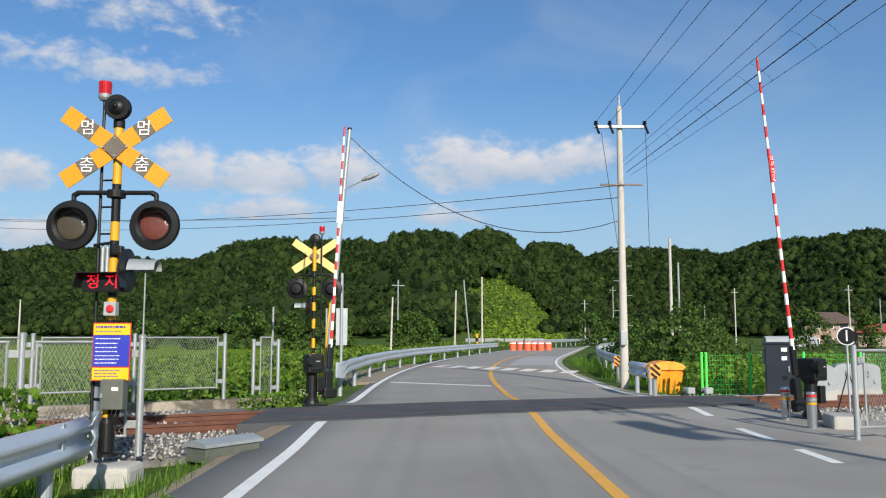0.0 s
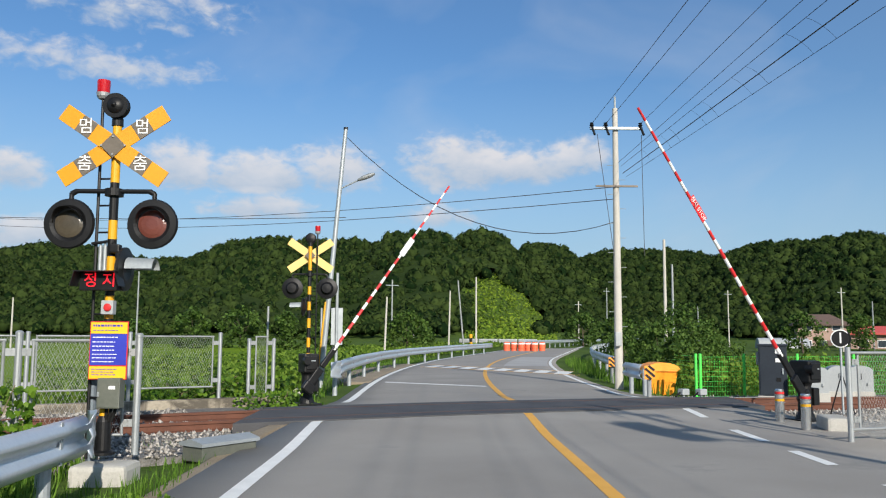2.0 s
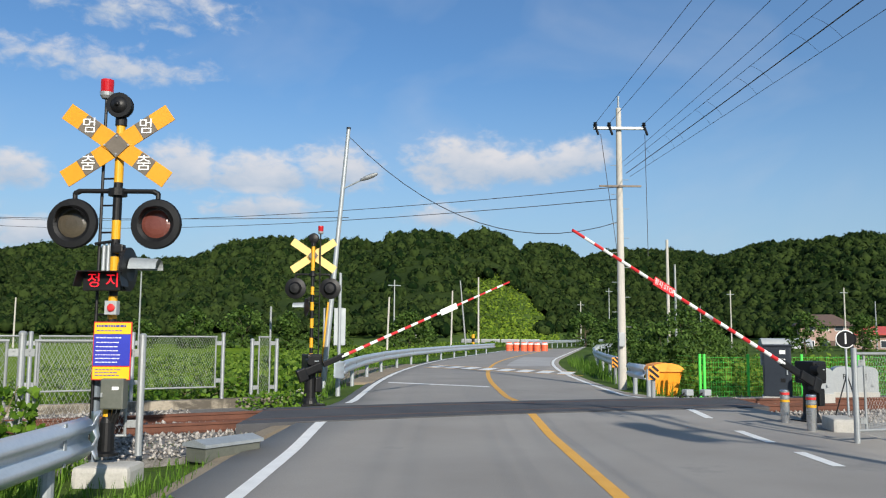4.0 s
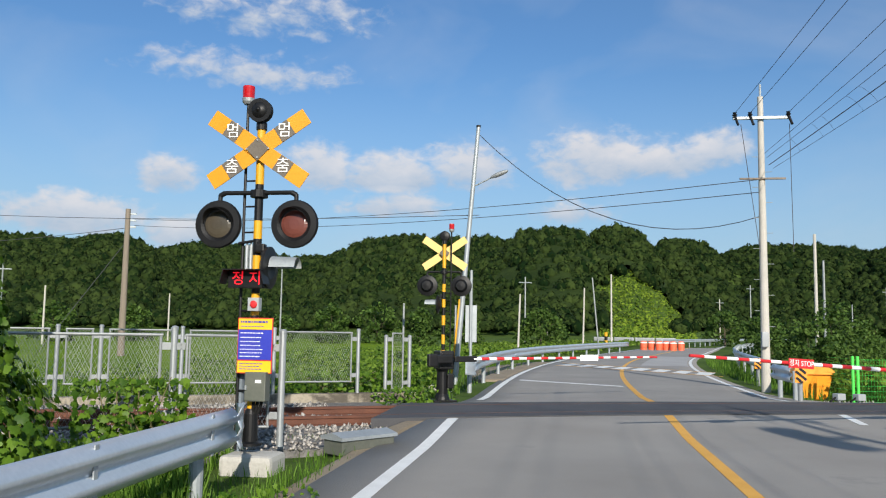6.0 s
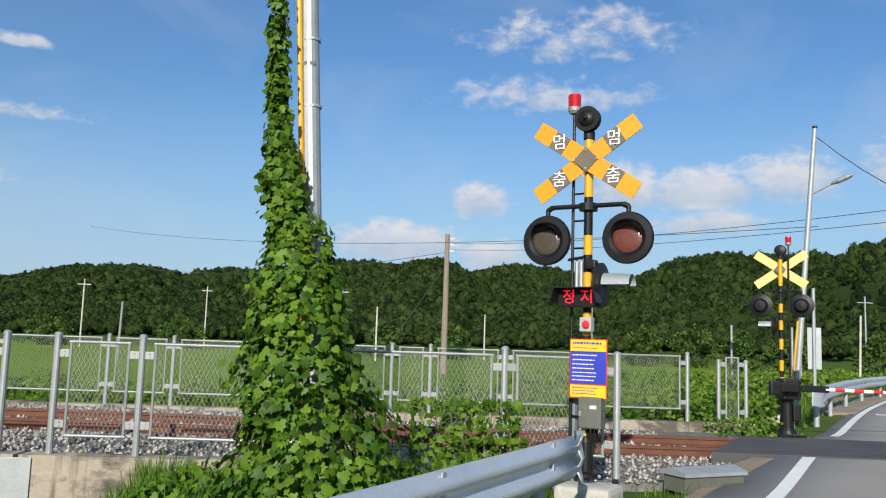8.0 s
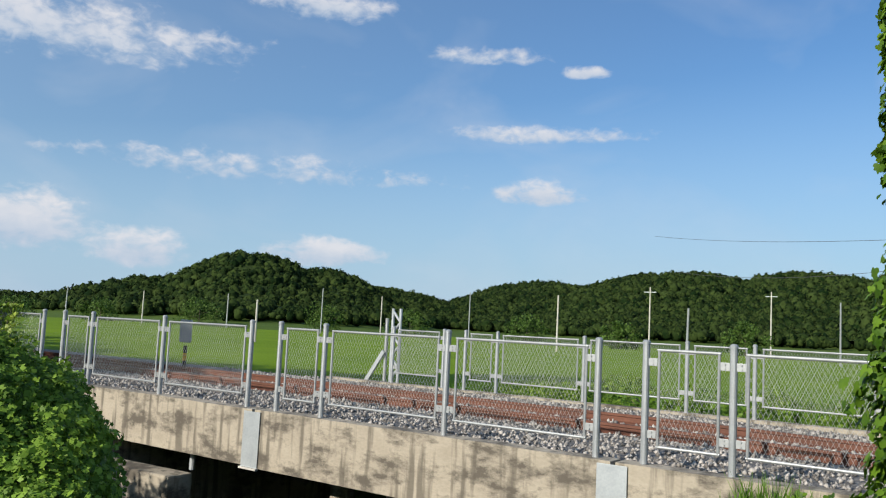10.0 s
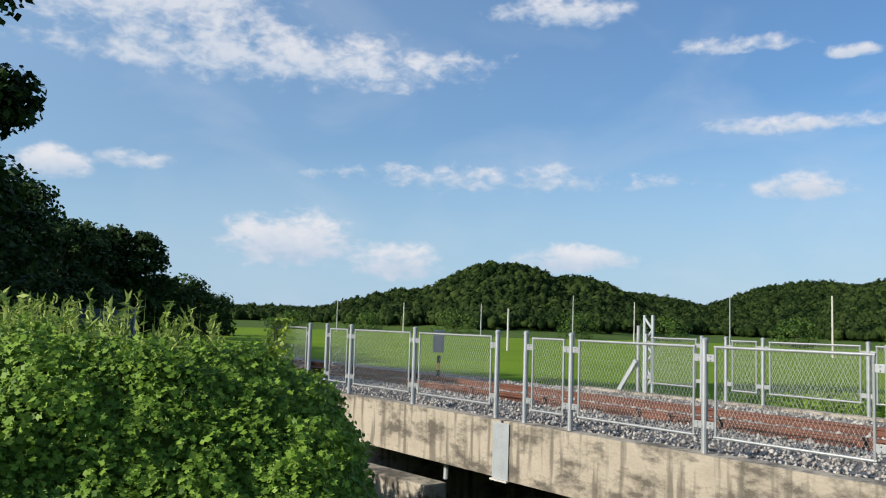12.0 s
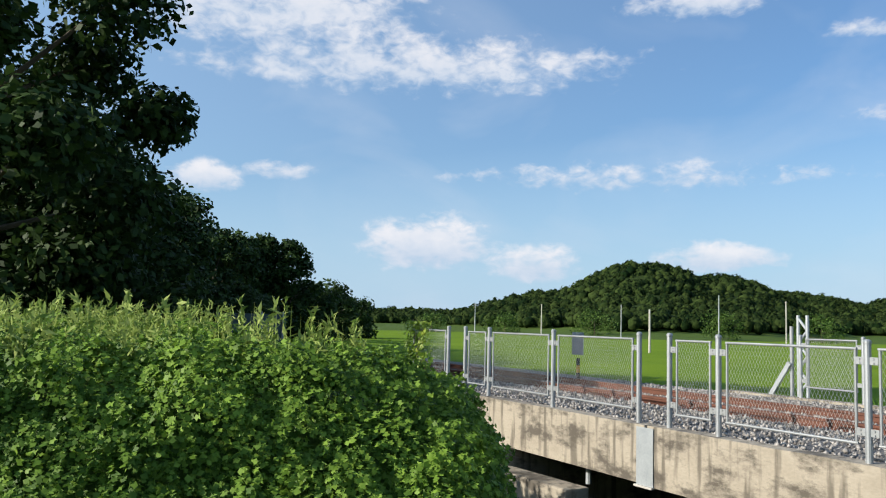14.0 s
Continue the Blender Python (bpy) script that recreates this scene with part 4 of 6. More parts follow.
def barrier_arm(machine, length, label, front, sign_at):
    wt = bmesh.new()
    box(wt, (-.42, 0, 0), (.5, .07, .16), bevel=.02)
    box(wt, (-.62, 0, -.02), (.2, .12, .26), bevel=.03)
    box(wt, (.12, 0, 0), (.5, .06, .12), bevel=.02)
    a = part("arm", wt, BLACK, machine, label)
    x, i, n = .3, 0, 26
    step = (length - .3) / n
    for i in range(n):
        r0 = .034 - .014 * i / n
        bm = rod(bmesh.new(), (x, 0, 0), (x + step, 0, 0), r0, r0 - .0005, n=12)
        part("stripe_section", bm, RED if i % 2 else WHITE, a, "red band" if i % 2 else "white band")
        x += step
    tip = part("tip_cap", rod(bmesh.new(), (x, 0, 0), (x + .04, 0, 0), .02, n=10), RED, a)
    pl = part("stop_plate", box(bmesh.new(), (sign_at, .034 if front else -.034, 0), (.46, .008, .13), bevel=.003), RED if front else WHITE, a, "red plate with white letters" if front else "white back of the stop plate")
    if front:
        glyphs("정지 STOP", .1, WHITE, pl, pose(sign_at, .042, 0, 90, 0, 180))
    return a


ARM1, ARM2 = Vector((12.24, 8.88, .9)), Vector((6.85, 15.75, .88))
barrier_one = barrier_machine(pose(12.95, 9.1, .0, 0, 0, -4), "black crossing barrier with a striped red and white arm")
barrier_two = barrier_machine(pose(6.6, 16.1, .0, 0, 0, -2), "black crossing barrier with a striped arm beside the far mast")
ba = box(bmesh.new(), (12.26, 8.1, .04), (.4, .72, .32), pose(0, 0, 0, 0, 0, -42), bevel=.05)
tagged(part("concrete_block", ba, CONCRETE_NEW), "pale concrete block at the barrier machine", "concrete block")
arm_one = barrier_arm(barrier_one, 5.2, "red and white striped barrier arm with a stop plate", True, 3.35)
arm_two = barrier_arm(barrier_two, 4.9, "red and white striped barrier arm on the far side", False, 3.1)


def bollard(x, y):
    b = thing("bollard", (x, y, -.02), "stainless steel bollard with red and yellow reflective bands", "bollard", "bollards at the barrier")
    part("tube", lathe(bmesh.new(), [(.075, 0), (.075, .56), (.066, .58), (.0, .585)], 20), mat("stainless", (.5, .5, .5), (.62, .62, .62), .25, .9), b)
    for z, mt in ((.52, RED), (.46, FENCE_WHITE), (.4, YELLOW)):
        part("band", lathe(bmesh.new(), [(.0755, z - .02), (.077, z - .018), (.077, z + .018), (.0755, z + .02)], 20), mt, b)


bollard(12.33, 9.15)
bollard(11.72, 8.23)


# ---- cabinets and boxes right of the road ----
def cabinet(at, w, d, h, material, label, foot, door_w):
    c = thing("equipment_cabinet", at, label, "cabinet")
    part("plinth", box(bmesh.new(), (0, 0, foot / 2), (w + .06, d + .06, foot), bevel=.01), CONCRETE_NEW, c, "pale concrete plinth")
    part("body", box(bmesh.new(), (0, 0, foot + h / 2), (w, d, h), bevel=.012), material, c)
    part("roof_cap", box(bmesh.new(), (0, 0, foot + h + .02), (w + .05, d + .05, .05), bevel=.015), material, c)
    dr = part("door", box(bmesh.new(), (0, -d / 2 - .006, foot + h / 2), (door_w, .014, h - .08), bevel=.004), material, c)
    part("handle", box(bmesh.new(), (door_w * .38, -d / 2 - .025, foot + h * .5), (.03, .03, .14), bevel=.006), STEEL_DULL, dr)
    return c


c1 = cabinet(pose(17.05, 12.8, -.05, 0, 0, -52), .62, .68, 1.16, CABINET, "tall dark blue-grey steel signal cabinet on a plinth", .12, .56)
part("meter_box", box(bmesh.new(), (-.33, -.05, .98), (.06, .22, .3), bevel=.008), GREY_BOX, c1, "pale grey meter box")
for z, w in ((1.15, .13), (.95, .12), (.5, .1)):
    part("label_plate", box(bmesh.new(), (.12, -.36, z), (w, .006, .09)), WHITE if z > .9 else BLACK, c1)


def round_box(at, mark):
    c = thing("signal_box", at, "light grey rounded trackside box on a concrete foot", "signal box", "trackside boxes")
    part("plinth", box(bmesh.new(), (0, 0, .12), (.56, .5, .26), bevel=.01), CONCRETE_NEW, c)
    bm = bmesh.new()
    prof = [(-.26, .25), (-.26, .72)] + [(-.26 * math.cos(math.pi * k / 8), .72 + .12 * math.sin(math.pi * k / 8)) for k in range(1, 8)] + [(.26, .72), (.26, .25)]
    f = bm.faces.new([bm.verts.new((x, -.22, z)) for x, z in prof])
    g = bmesh.ops.extrude_face_region(bm, geom=[f])
    bmesh.ops.translate(bm, verts=[v for v in g["geom"] if isinstance(v, bmesh.types.BMVert)], vec=(0, .44, 0))
    bmesh.ops.recalc_face_normals(bm, faces=bm.faces)
    part("body", bm, GREY_BOX, c)
    if mark:
        glyphs(mark, .16, BLACK, c, pose(0, -.226, .6) @ FACE, "black painted letter")
    part("latch", box(bmesh.new(), (.14, -.235, .42), (.04, .03, .06), bevel=.006), STEEL, c)


round_box(pose(18.0, 11.75, -.05, 0, 0, -45), "R")
round_box(pose(18.5, 11.55, -.05, 0, 0, -45), "J")
round_box(pose(17.1, 11.75, -.05, 0, 0, -45), "")
tagged(part("concrete_slab", box(bmesh.new(), (16.3, 12.6, -.02), (1.1, .5, .14), pose(0, 0, 0, 0, 0, -20), bevel=.02), CONCRETE_NEW), "flat concrete cable cover beside the track", "cable cover")


def track_sign():
    s = thing("number_sign", pose(12.6, 7.95, -.05, 0, 0, -50), "round black track sign with a white figure on a pole", "sign")
    s.matrix_basis = pose(14.9, 9.65, -.05, 0, 0, -52)
    part("pole", rod(bmesh.new(), (0, .02, 0), (0, .02, 1.32), .022), STEEL_DULL, s)
    st = bmesh.new()
    for a in (-.22, .22):
        rod(st, (a, .1, 0), (0, .03, .8), .012)
    part("strut", st, BLACK, s)
    part("rim", rod(bmesh.new(), (0, -.01, 1.47), (0, .012, 1.47), .175, n=28), WHITE, s)
    part("disc", rod(bmesh.new(), (0, -.016, 1.47), (0, -.0, 1.47), .155, n=28), BLACK, s)
    part("hood", rod(bmesh.new(), (.03, .012, 1.47), (.05, .1, 1.47), .155, n=28), BLACK_MATT, s)
    glyphs("1", .3, WHITE, s, pose(0, -.02, 1.47) @ FACE, "white figure")


track_sign()


def side_fence():
    f = thing("mesh_fence", (10.95, 7.0, -.05), "galvanised chain link fence section beside the track", "fence")
    f.matrix_basis = pose(10.95, 7.0, -.05, 0, 0, -13)
    for x in (0, 2.6):
        part("post", rod(bmesh.new(), (x, 0, 0), (x, 0, 1.36), .04, n=12), STEEL, f)
    for z in (.22, 1.28):
        part("rail", rod(bmesh.new(), (0, -.01, z), (2.6, -.01, z), .02, n=8), FENCE_WHITE, f)
    p = fence_panel(-1.25, 1.25, 0, .22, 1.28, f)
    p.matrix_local = pose(1.3, 0.03, .22)


side_fence()


def green_fence():
    f = thing("green_fence", pose(16.0, 14.2, -.1, 0, 0, -17), "bright green coated wire fence with posts", "fence")
    for x in (0, .12, 1.35, 2.9, 4.6, 6.4):
        part("post", rod(bmesh.new(), (x, 0, 0), (x, 0, 1.12), .035, n=10), GREEN_WIRE, f)
    verts, faces = [], []

    def bar(a, b, r):
        d = (b - a).normalized()
        u = d.cross(Vector((0, 1, 0))).normalized() * r
        k = len(verts)
        for q in (a, b):
            verts.extend([q + u, q - u, q + Vector((0, -2 * r, 0))])
        faces.extend([(k, k + 1, k + 4, k + 3), (k + 1, k + 2, k + 5, k + 4), (k + 2, k, k + 3, k + 5)])
    for i in range(9):
        bar(Vector((0, 0, .08 + i * .12)), Vector((6.4, 0, .08 + i * .12)), .0035)
    for i in range(90):
        bar(Vector((.02 + i * .071, 0, .08)), Vector((.02 + i * .071, 0, 1.06)), .0022)
    raw("wire_mesh", verts, faces, GREEN_WIRE, f)
    side = bmesh.new()
    for z in np.arange(.1, 1.1, .12):
        rod(side, (0, 0, z), (.06, 1.2, z), .003, n=5)
    part("return_mesh", side, GREEN_WIRE, f)


green_fence()


def sand_box():
    s = thing("grit_bin", pose(16.6, 16.0, -.1, 0, 0, -30), "orange plastic grit bin with a domed lid", "grit bin")
    bm = bmesh.new()
    rings = []
    for z, w, d in ((0, .3, .24), (.06, .32, .26), (.62, .42, .34)):
        rings.append([bm.verts.new((sx * w, sy * d, z)) for sx, sy in ((-1, -1), (1, -1), (1, 1), (-1, 1))])
    for a, b in zip(rings, rings[1:]):
        for i in range(4):
            bm.faces.new((a[i], a[(i + 1) % 4], b[(i + 1) % 4], b[i]))
    bm.faces.new(rings[-1])
    bm.faces.new(list(reversed(rings[0])))
    bmesh.ops.bevel(bm, geom=list(bm.edges), offset=.03, segments=2, affect="EDGES")
    part("tub", bm, ORANGE, s)
    lid = bmesh.new()
    prof = [(-.47, .62), (-.47, .68)] + [(-.45 * math.cos(math.pi * k / 8), .68 + .17 * math.sin(math.pi * k / 8)) for k in range(1, 8)] + [(.47, .68), (.47, .62)]
    f = lid.faces.new([lid.verts.new((x, -.38, z)) for x, z in prof])
    g = bmesh.ops.extrude_face_region(lid, geom=[f])
    bmesh.ops.translate(lid, verts=[v for v in g["geom"] if isinstance(v, bmesh.types.BMVert)], vec=(0, .76, 0))
    bmesh.ops.recalc_face_normals(lid, faces=lid.faces)
    part("lid", lid, ORANGE, s)


sand_box()
for i, (x, y) in enumerate(((14.45, 13.2), (14.8, 13.0))):
    tb = thing("track_bond_box", (x, y, -.05), "small grey cable box on a short leg", "cable box", "track cable boxes")
    part("leg", rod(bmesh.new(), (0, 0, 0), (0, 0, .18), .03), STEEL_DULL, tb)
    part("box", box(bmesh.new(), (0, 0, .25), (.22, .16, .14), bevel=.02), GREY_BOX, tb)
    hs = bmesh.new()
    rod(hs, (-.1, 0, .24), (-.22, .02, .16), .02)
    rod(hs, (-.22, .02, .16), (-.24, .02, .0), .02)
    part("hose", hs, BLACK_MATT, tb)

# long low trunk lid beside the near rail
tl = thing("cable_trunk_lid", pose(3.1, 10.35, -.02, 0, 0, 24), "grey steel cable box with a shallow peaked lid", "cable box")
part("body", box(bmesh.new(), (0, 0, .04), (.86, .36, .2), bevel=.01), OLIVE, tl)
lidm = bmesh.new()
fv = lidm.faces.new([lidm.verts.new((-.46, y, z)) for y, z in ((-.21, .12), (.21, .12), (.21, .16), (0, .21), (-.21, .16))])
gx = bmesh.ops.extrude_face_region(lidm, geom=[fv])
bmesh.ops.translate(lidm, verts=[v for v in gx["geom"] if isinstance(v, bmesh.types.BMVert)], vec=(.92, 0, 0))
bmesh.ops.recalc_face_normals(lidm, faces=lidm.faces)
part("lid", lidm, STEEL_DULL, tl)


# ---- poles and wires ----
def cable(name, a, b, sag, r, label, n=14):
    bm = bmesh.new()
    a, b = Vector(a), Vector(b)
    pts = [a.lerp(b, i / n) - Vector((0, 0, sag * 4 * (i / n) * (1 - i / n))) for i in range(n + 1)]
    d = (b - a).normalized()
    u = Vector((d.y, -d.x, 0)).normalized()
    w = u.cross(d)
    rings = [[bm.verts.new(p + (u * math.cos(t) + w * math.sin(t)) * r) for t in (0, 2.09, 4.19)] for p in pts]
    for p, q in zip(rings, rings[1:]):
        for i in range(3):
            bm.faces.new((p[i], p[(i + 1) % 3], q[(i + 1) % 3], q[i]))
    return tagged(part(name, bm, CABLE), label, "cable")


POLE_A = Vector((16.48, 17.39, -.2))
POLE_Q = Vector((-3.3, -15.5, -.2))


def utility_pole(at, h, label, yaw, arms=True, low=True):
    p = thing("utility_pole", pose(at.x, at.y, at.z, 0, 0, yaw), label, "utility pole")
    part("shaft", rod(bmesh.new(), (0, 0, 0), (0, 0, h), .125, .075, n=16), POLE_CONC, p)
    part("pole_tip", rod(bmesh.new(), (0, 0, h - .1), (0, 0, h + .35), .03), STEEL_DULL, p)
    if arms:
        part("cross_arm", box(bmesh.new(), (0, -.12, h - .62), (1.5, .08, .08), bevel=.006), STEEL_DULL, p)
        for x in (-.7, -.3, .7):
            ins = lathe(bmesh.new(), [(.02, 0), (.07, .02), (.04, .06), (.07, .09), (.04, .13), (.06, .16), (.0, .18)], 12, pose(x, -.12, h - .62))
            part("insulator", ins, BLACK, p)
            sw = rod(bmesh.new(), (x, -.2, h - .62), (x + .05, -.3, h - .85), .035)
            part("cutout", sw, BLACK, p)
        part("lower_arm", box(bmesh.new(), (0, -.1, h - 2.3), (1.2, .06, .05), bevel=.005), WOOD_POLE, p)
        for x in (-.55, .72):
            part("drop_wire", rod(bmesh.new(), (x, -.14, h - .8), (x * .2 if x < 0 else x + .03, -.14, h - 4.3), .009, n=5), CABLE, p)
    steps = bmesh.new()
    for k in range(12):
        rod(steps, (0, 0, 1.9 + k * .42), (.26 * (-1) ** k, -.02, 1.9 + k * .42), .009, n=5)
    tagged(part("steps", steps, STEEL_DULL, p), kind="stuff")
    if low:
        part("meter", box(bmesh.new(), (-.05, -.2, 1.55), (.18, .12, .4), bevel=.03), GREY_BOX, p)
    return p


utility_pole(POLE_A, 8.2, "tapered concrete utility pole with a steel cross arm", -31)
utility_pole(POLE_Q, 8.2, "tapered concrete utility pole beside the road", -31, low=False)
POLE_T = Vector((7.2, -4.6, 0))
utility_pole(POLE_T, 8.0, "tapered concrete utility pole carrying a transformer", -60, low=False)
tr = thing("transformer", (POLE_T.x - .75, POLE_T.y, 6.0), "grey cylindrical transformer hung on a utility pole", "transformer")
part("tank", lathe(bmesh.new(), [(.0, 0), (.3, 0), (.3, .8), (.33, .84), (.0, .9)], 18), STEEL_DULL, tr)
part("hanger", box(bmesh.new(), (.42, 0, .4), (.5, .1, .12)), STEEL_DULL, tr)
d = (POLE_Q - POLE_A).normalized()
sd = Vector((-d.y, d.x, 0))
for k in (-.7, -.3, .7):
    cable("power_line", POLE_A + sd * k + Vector((0, 0, 7.72)), POLE_Q + sd * k + Vector((0, 0, 7.72)), .12, .007, "dark overhead power line", 20)
TELE = [(.06, .3, 6.6, 6.7, .006), (.14, .75, 6.5, 6.5, .006), (.2, 1.2, 6.3, 6.35, .012), (.3, 1.9, 6.2, 6.15, .006)]
for k, q, za, zq, r in TELE:
    cable("telephone_line", POLE_A + sd * k + Vector((0, 0, za)), POLE_Q + sd * q + Vector((0, 0, zq)), .12, r, "dark overhead telephone cable", 20)
for i in range(26):
    f = .06 + i * .03
    ends = []
    for k, q, za, zq, r in (TELE[1], TELE[3]):
        ends.append((POLE_A + sd * k + Vector((0, 0, za))).lerp(POLE_Q + sd * q + Vector((0, 0, zq)), f + .012 * (i % 2)) - Vector((0, 0, .48 * f * (1 - f))))
    cable("line_tie", ends[0], ends[1], -.05, .003, "thin tie between overhead lines", 5)
WOOD = Vector((1.3, 54.4, -.6))
wp = thing("wooden_pole", WOOD, "brown weathered pole with small brackets and a stay wire", "utility pole")
part("shaft", rod(bmesh.new(), (0, 0, 0), (0, 0, 9.2), .22, .15, n=14), WOOD_POLE, wp)
for z in (8.9, 8.5, 8.1):
    part("bracket", box(bmesh.new(), (.25, 0, z), (.5, .08, .1), bevel=.01), STEEL_DULL, wp)
part("stay_wire", rod(bmesh.new(), (0, 0, 7.2), (-4.6, -1.5, .2), .02, n=5), CABLE, wp)
for dz, e in ((8.6, 5.9), (8.2, 5.55)):
    cable("telephone_line", POLE_A + Vector((0, 0, e)), WOOD + Vector((.4, 0, dz)), .5, .013, "dark overhead cable across the field")
cable("telephone_line", WOOD + Vector((.4, 0, 8.1)), (-34, 92, 9), 1.2, .02, "dark overhead cable across the field")


def street_lamp():
    top, foot = Vector((.62, .1, 7.9)), Vector((0, 0, 0))
    s = thing("street_lamp", pose(9.88, 23.05, -.2, 0, 0, -31), "leaning grey steel street lamp beside the road", "street lamp")
    part("pole", rod(bmesh.new(), foot, top, .085, .06, n=14), STEEL_DULL, s)
    part("cap", rod(bmesh.new(), top, top + Vector((0, 0, .06)), .07), BLACK, s)
    br = top.lerp(foot, .235)
    part("bracket", rod(bmesh.new(), br, br + Vector((.62, -.1, .28)), .025), STEEL_DULL, s)
    hd = part("lantern", lathe(bmesh.new(), [(.0, -.3), (.06, -.27), (.1, -.1), (.1, .1), (.06, .25), (.0, .28)], 16), FENCE_WHITE, s, "grey oval lantern")
    hd.matrix_local = Matrix.Translation(br + Vector((.82, -.13, .36))) @ pose(0, 0, 0, 0, 68, 0) @ Matrix.Diagonal((.7, 1, 1, 1))
    part("guard_stripe", rod(bmesh.new(), (-.1, -.05, .2), (.12, 0, 2.6), .03), YELLOW, s)
    return s


street_lamp()
cable("service_line", (10.6, 23.0, 7.5), POLE_A + Vector((0, 0, 4.9)), 1.35, .014, "dark service cable from the street lamp")
cable("service_line", (10.6, 23.0, 5.0), (-24, 60, 9.0), .8, .012, "thin dark cable across the field")
rs = thing("road_sign", pose(9.3, 20.6, -.1, 0, 0, -10), "grey back of a road sign on two posts", "road sign")
part("panel", box(bmesh.new(), (.0, .06, 1.75), (.32, .02, 1.0), bevel=.006), STEEL_DULL, rs, "bare aluminium back")
part("post", rod(bmesh.new(), (-.02, 0, 0), (-.02, 0, 3.2), .04), STEEL_DULL, rs)
for x, y in ((9.0, 25.2), (10.9, 25.4)):
    sp = thing("steel_post", (x, y, -.3), "thin grey steel post in the grass", "post")
    part("tube", rod(bmesh.new(), (0, 0, 0), (0, 0, 2.6), .035), FENCE_WHITE, sp)

# slim field and line poles far off: bearing, distance, height, lean
FIELD_POLES = [(46.6, 44, 6.4, 0), (47.1, 62, 6.6, 0), (27.6, 75, 4.8, .2), (28.1, 105, 8.3, 0), (32.0, 90, 6.2, .2), (33.1, 95, 7.6, -.9),
               (33.9, 86, 7.4, 0), (11.4, 95, 8.0, 0), (50.6, 150, 9.3, 0), (42.8, 170, 11, 0), (40.9, 170, 8.3, 0), (48.7, 160, 7, 0), (57.3, 130, 8.4, 0),
               (59, 140, 6.8, 0), (-22, 120, 8.5, 0), (-10.6, 95, 6.0, 0), (-14.5, 140, 9.5, 0), (-34, 150, 8, 0), (-40, 150, 6.5, 0), (-44, 140, 7, 0), (-28, 90, 5.5, 0),
               (-50.2, 150, 5.5, 0), (-55.5, 160, 5.5, 0), (-60, 160, 5.5, 0), (-3.2, 85, 5, 0), (-5.6, 110, 8.5, 0), (4.2, 110, 5.5, 0), (-19.7, 60, 3.6, .1), (-48, 70, 3.0, 0), (24.3, 70, 4.6, 0), (29.6, 110, 4.5, 0)]
for i, (b, r, h, lean) in enumerate(FIELD_POLES):
    x, y = r * math.sin(radians(b)), r * math.cos(radians(b))
    fp = thing("line_pole", (x, y, -1.0), "slim pale concrete line pole in the fields", "utility pole", "poles in the fields")
    part("shaft", rod(bmesh.new(), (0, 0, 0), (lean, 0, h + 1), .08 + r * .0003, .06 + r * .0002, n=8), FENCE_WHITE if i % 2 else POLE_CONC, fp)
    if h > 8:
        part("cross_arm", box(bmesh.new(), (lean, 0, h + .3), (1.8, .1, .1)), STEEL_DULL, fp)

# leaning lamp-free pole wrapped by the vine
VP = thing("steel_pole", (-1.0, 8.2, -.3), "leaning galvanised steel pole with bands and a yellow cable guard", "steel pole")
VTOP = Vector((-.56, .05, 9.0))
part("shaft", rod(bmesh.new(), (0, 0, -.3), VTOP, .1, .08, n=16), STEEL, VP)
for f in (.43, .5):
    q = Vector((0, 0, 0)).lerp(VTOP, f)
    part("band", rod(bmesh.new(), q, q + Vector((-.002, 0, .022)), .095, n=16), STEEL_DULL, VP)
part("cable_guard", rod(bmesh.new(), (-.13, -.08, .8), VTOP + Vector((-.1, -.06, 0)), .026, n=10), YELLOW, VP, "yellow plastic cable guard")
sgl = part("tag", box(bmesh.new(), (0, 0, 0), (.1, .004, .03)), BLACK, VP)
sgl.matrix_local = Matrix.Translation(Vector((0, -.085, 0)).lerp(VTOP + Vector((0, -.085, 0)), .475))

# ---- far side: drums, barrier wall, houses ----
drum = None
for i, (b, r) in enumerate(((36.3, 76), (36.8, 76.5), (37.3, 76), (37.75, 76.4), (38.2, 76), (38.7, 77))):
    x, y = r * math.sin(radians(b - .3)), r * math.cos(radians(b - .3))
    if drum is None:
        drum = thing("traffic_drum", (x, y, 0), "orange red plastic traffic drum at the road bend", "traffic drum", "drums at the bend")
        part("body", lathe(bmesh.new(), [(.0, 0), (.29, 0), (.29, .2), (.31, .24), (.31, .6), (.29, .64), (.26, .78), (.0, .82)], 18), DRUM_RED, drum)
        part("band", lathe(bmesh.new(), [(.312, .6), (.314, .62), (.302, .66), (.28, .7)], 18), WHITE, drum)
    else:
        copy_thing(drum, pose(x, y, 0, 0, 0, i * 40))
cp = thing("marker_post", (47.2, 71.2, -.1), "yellow and black banded base of a pole at the bend", "marker")
for k in range(4):
    part("band", rod(bmesh.new(), (0, 0, k * .4), (0, 0, k * .4 + .4), .16), YELLOW if k % 2 else BLACK, cp)
pipe = thing("barrier_wall", pose(60, 82, 0, 0, 0, -38), "low white barrier wall beyond the bend", "barrier wall")
for k in range(4):
    part("segment", box(bmesh.new(), (-5 + k * 2.4, 0, .7), (2.3, .5, .5), bevel=.1), FENCE_WHITE, pipe)


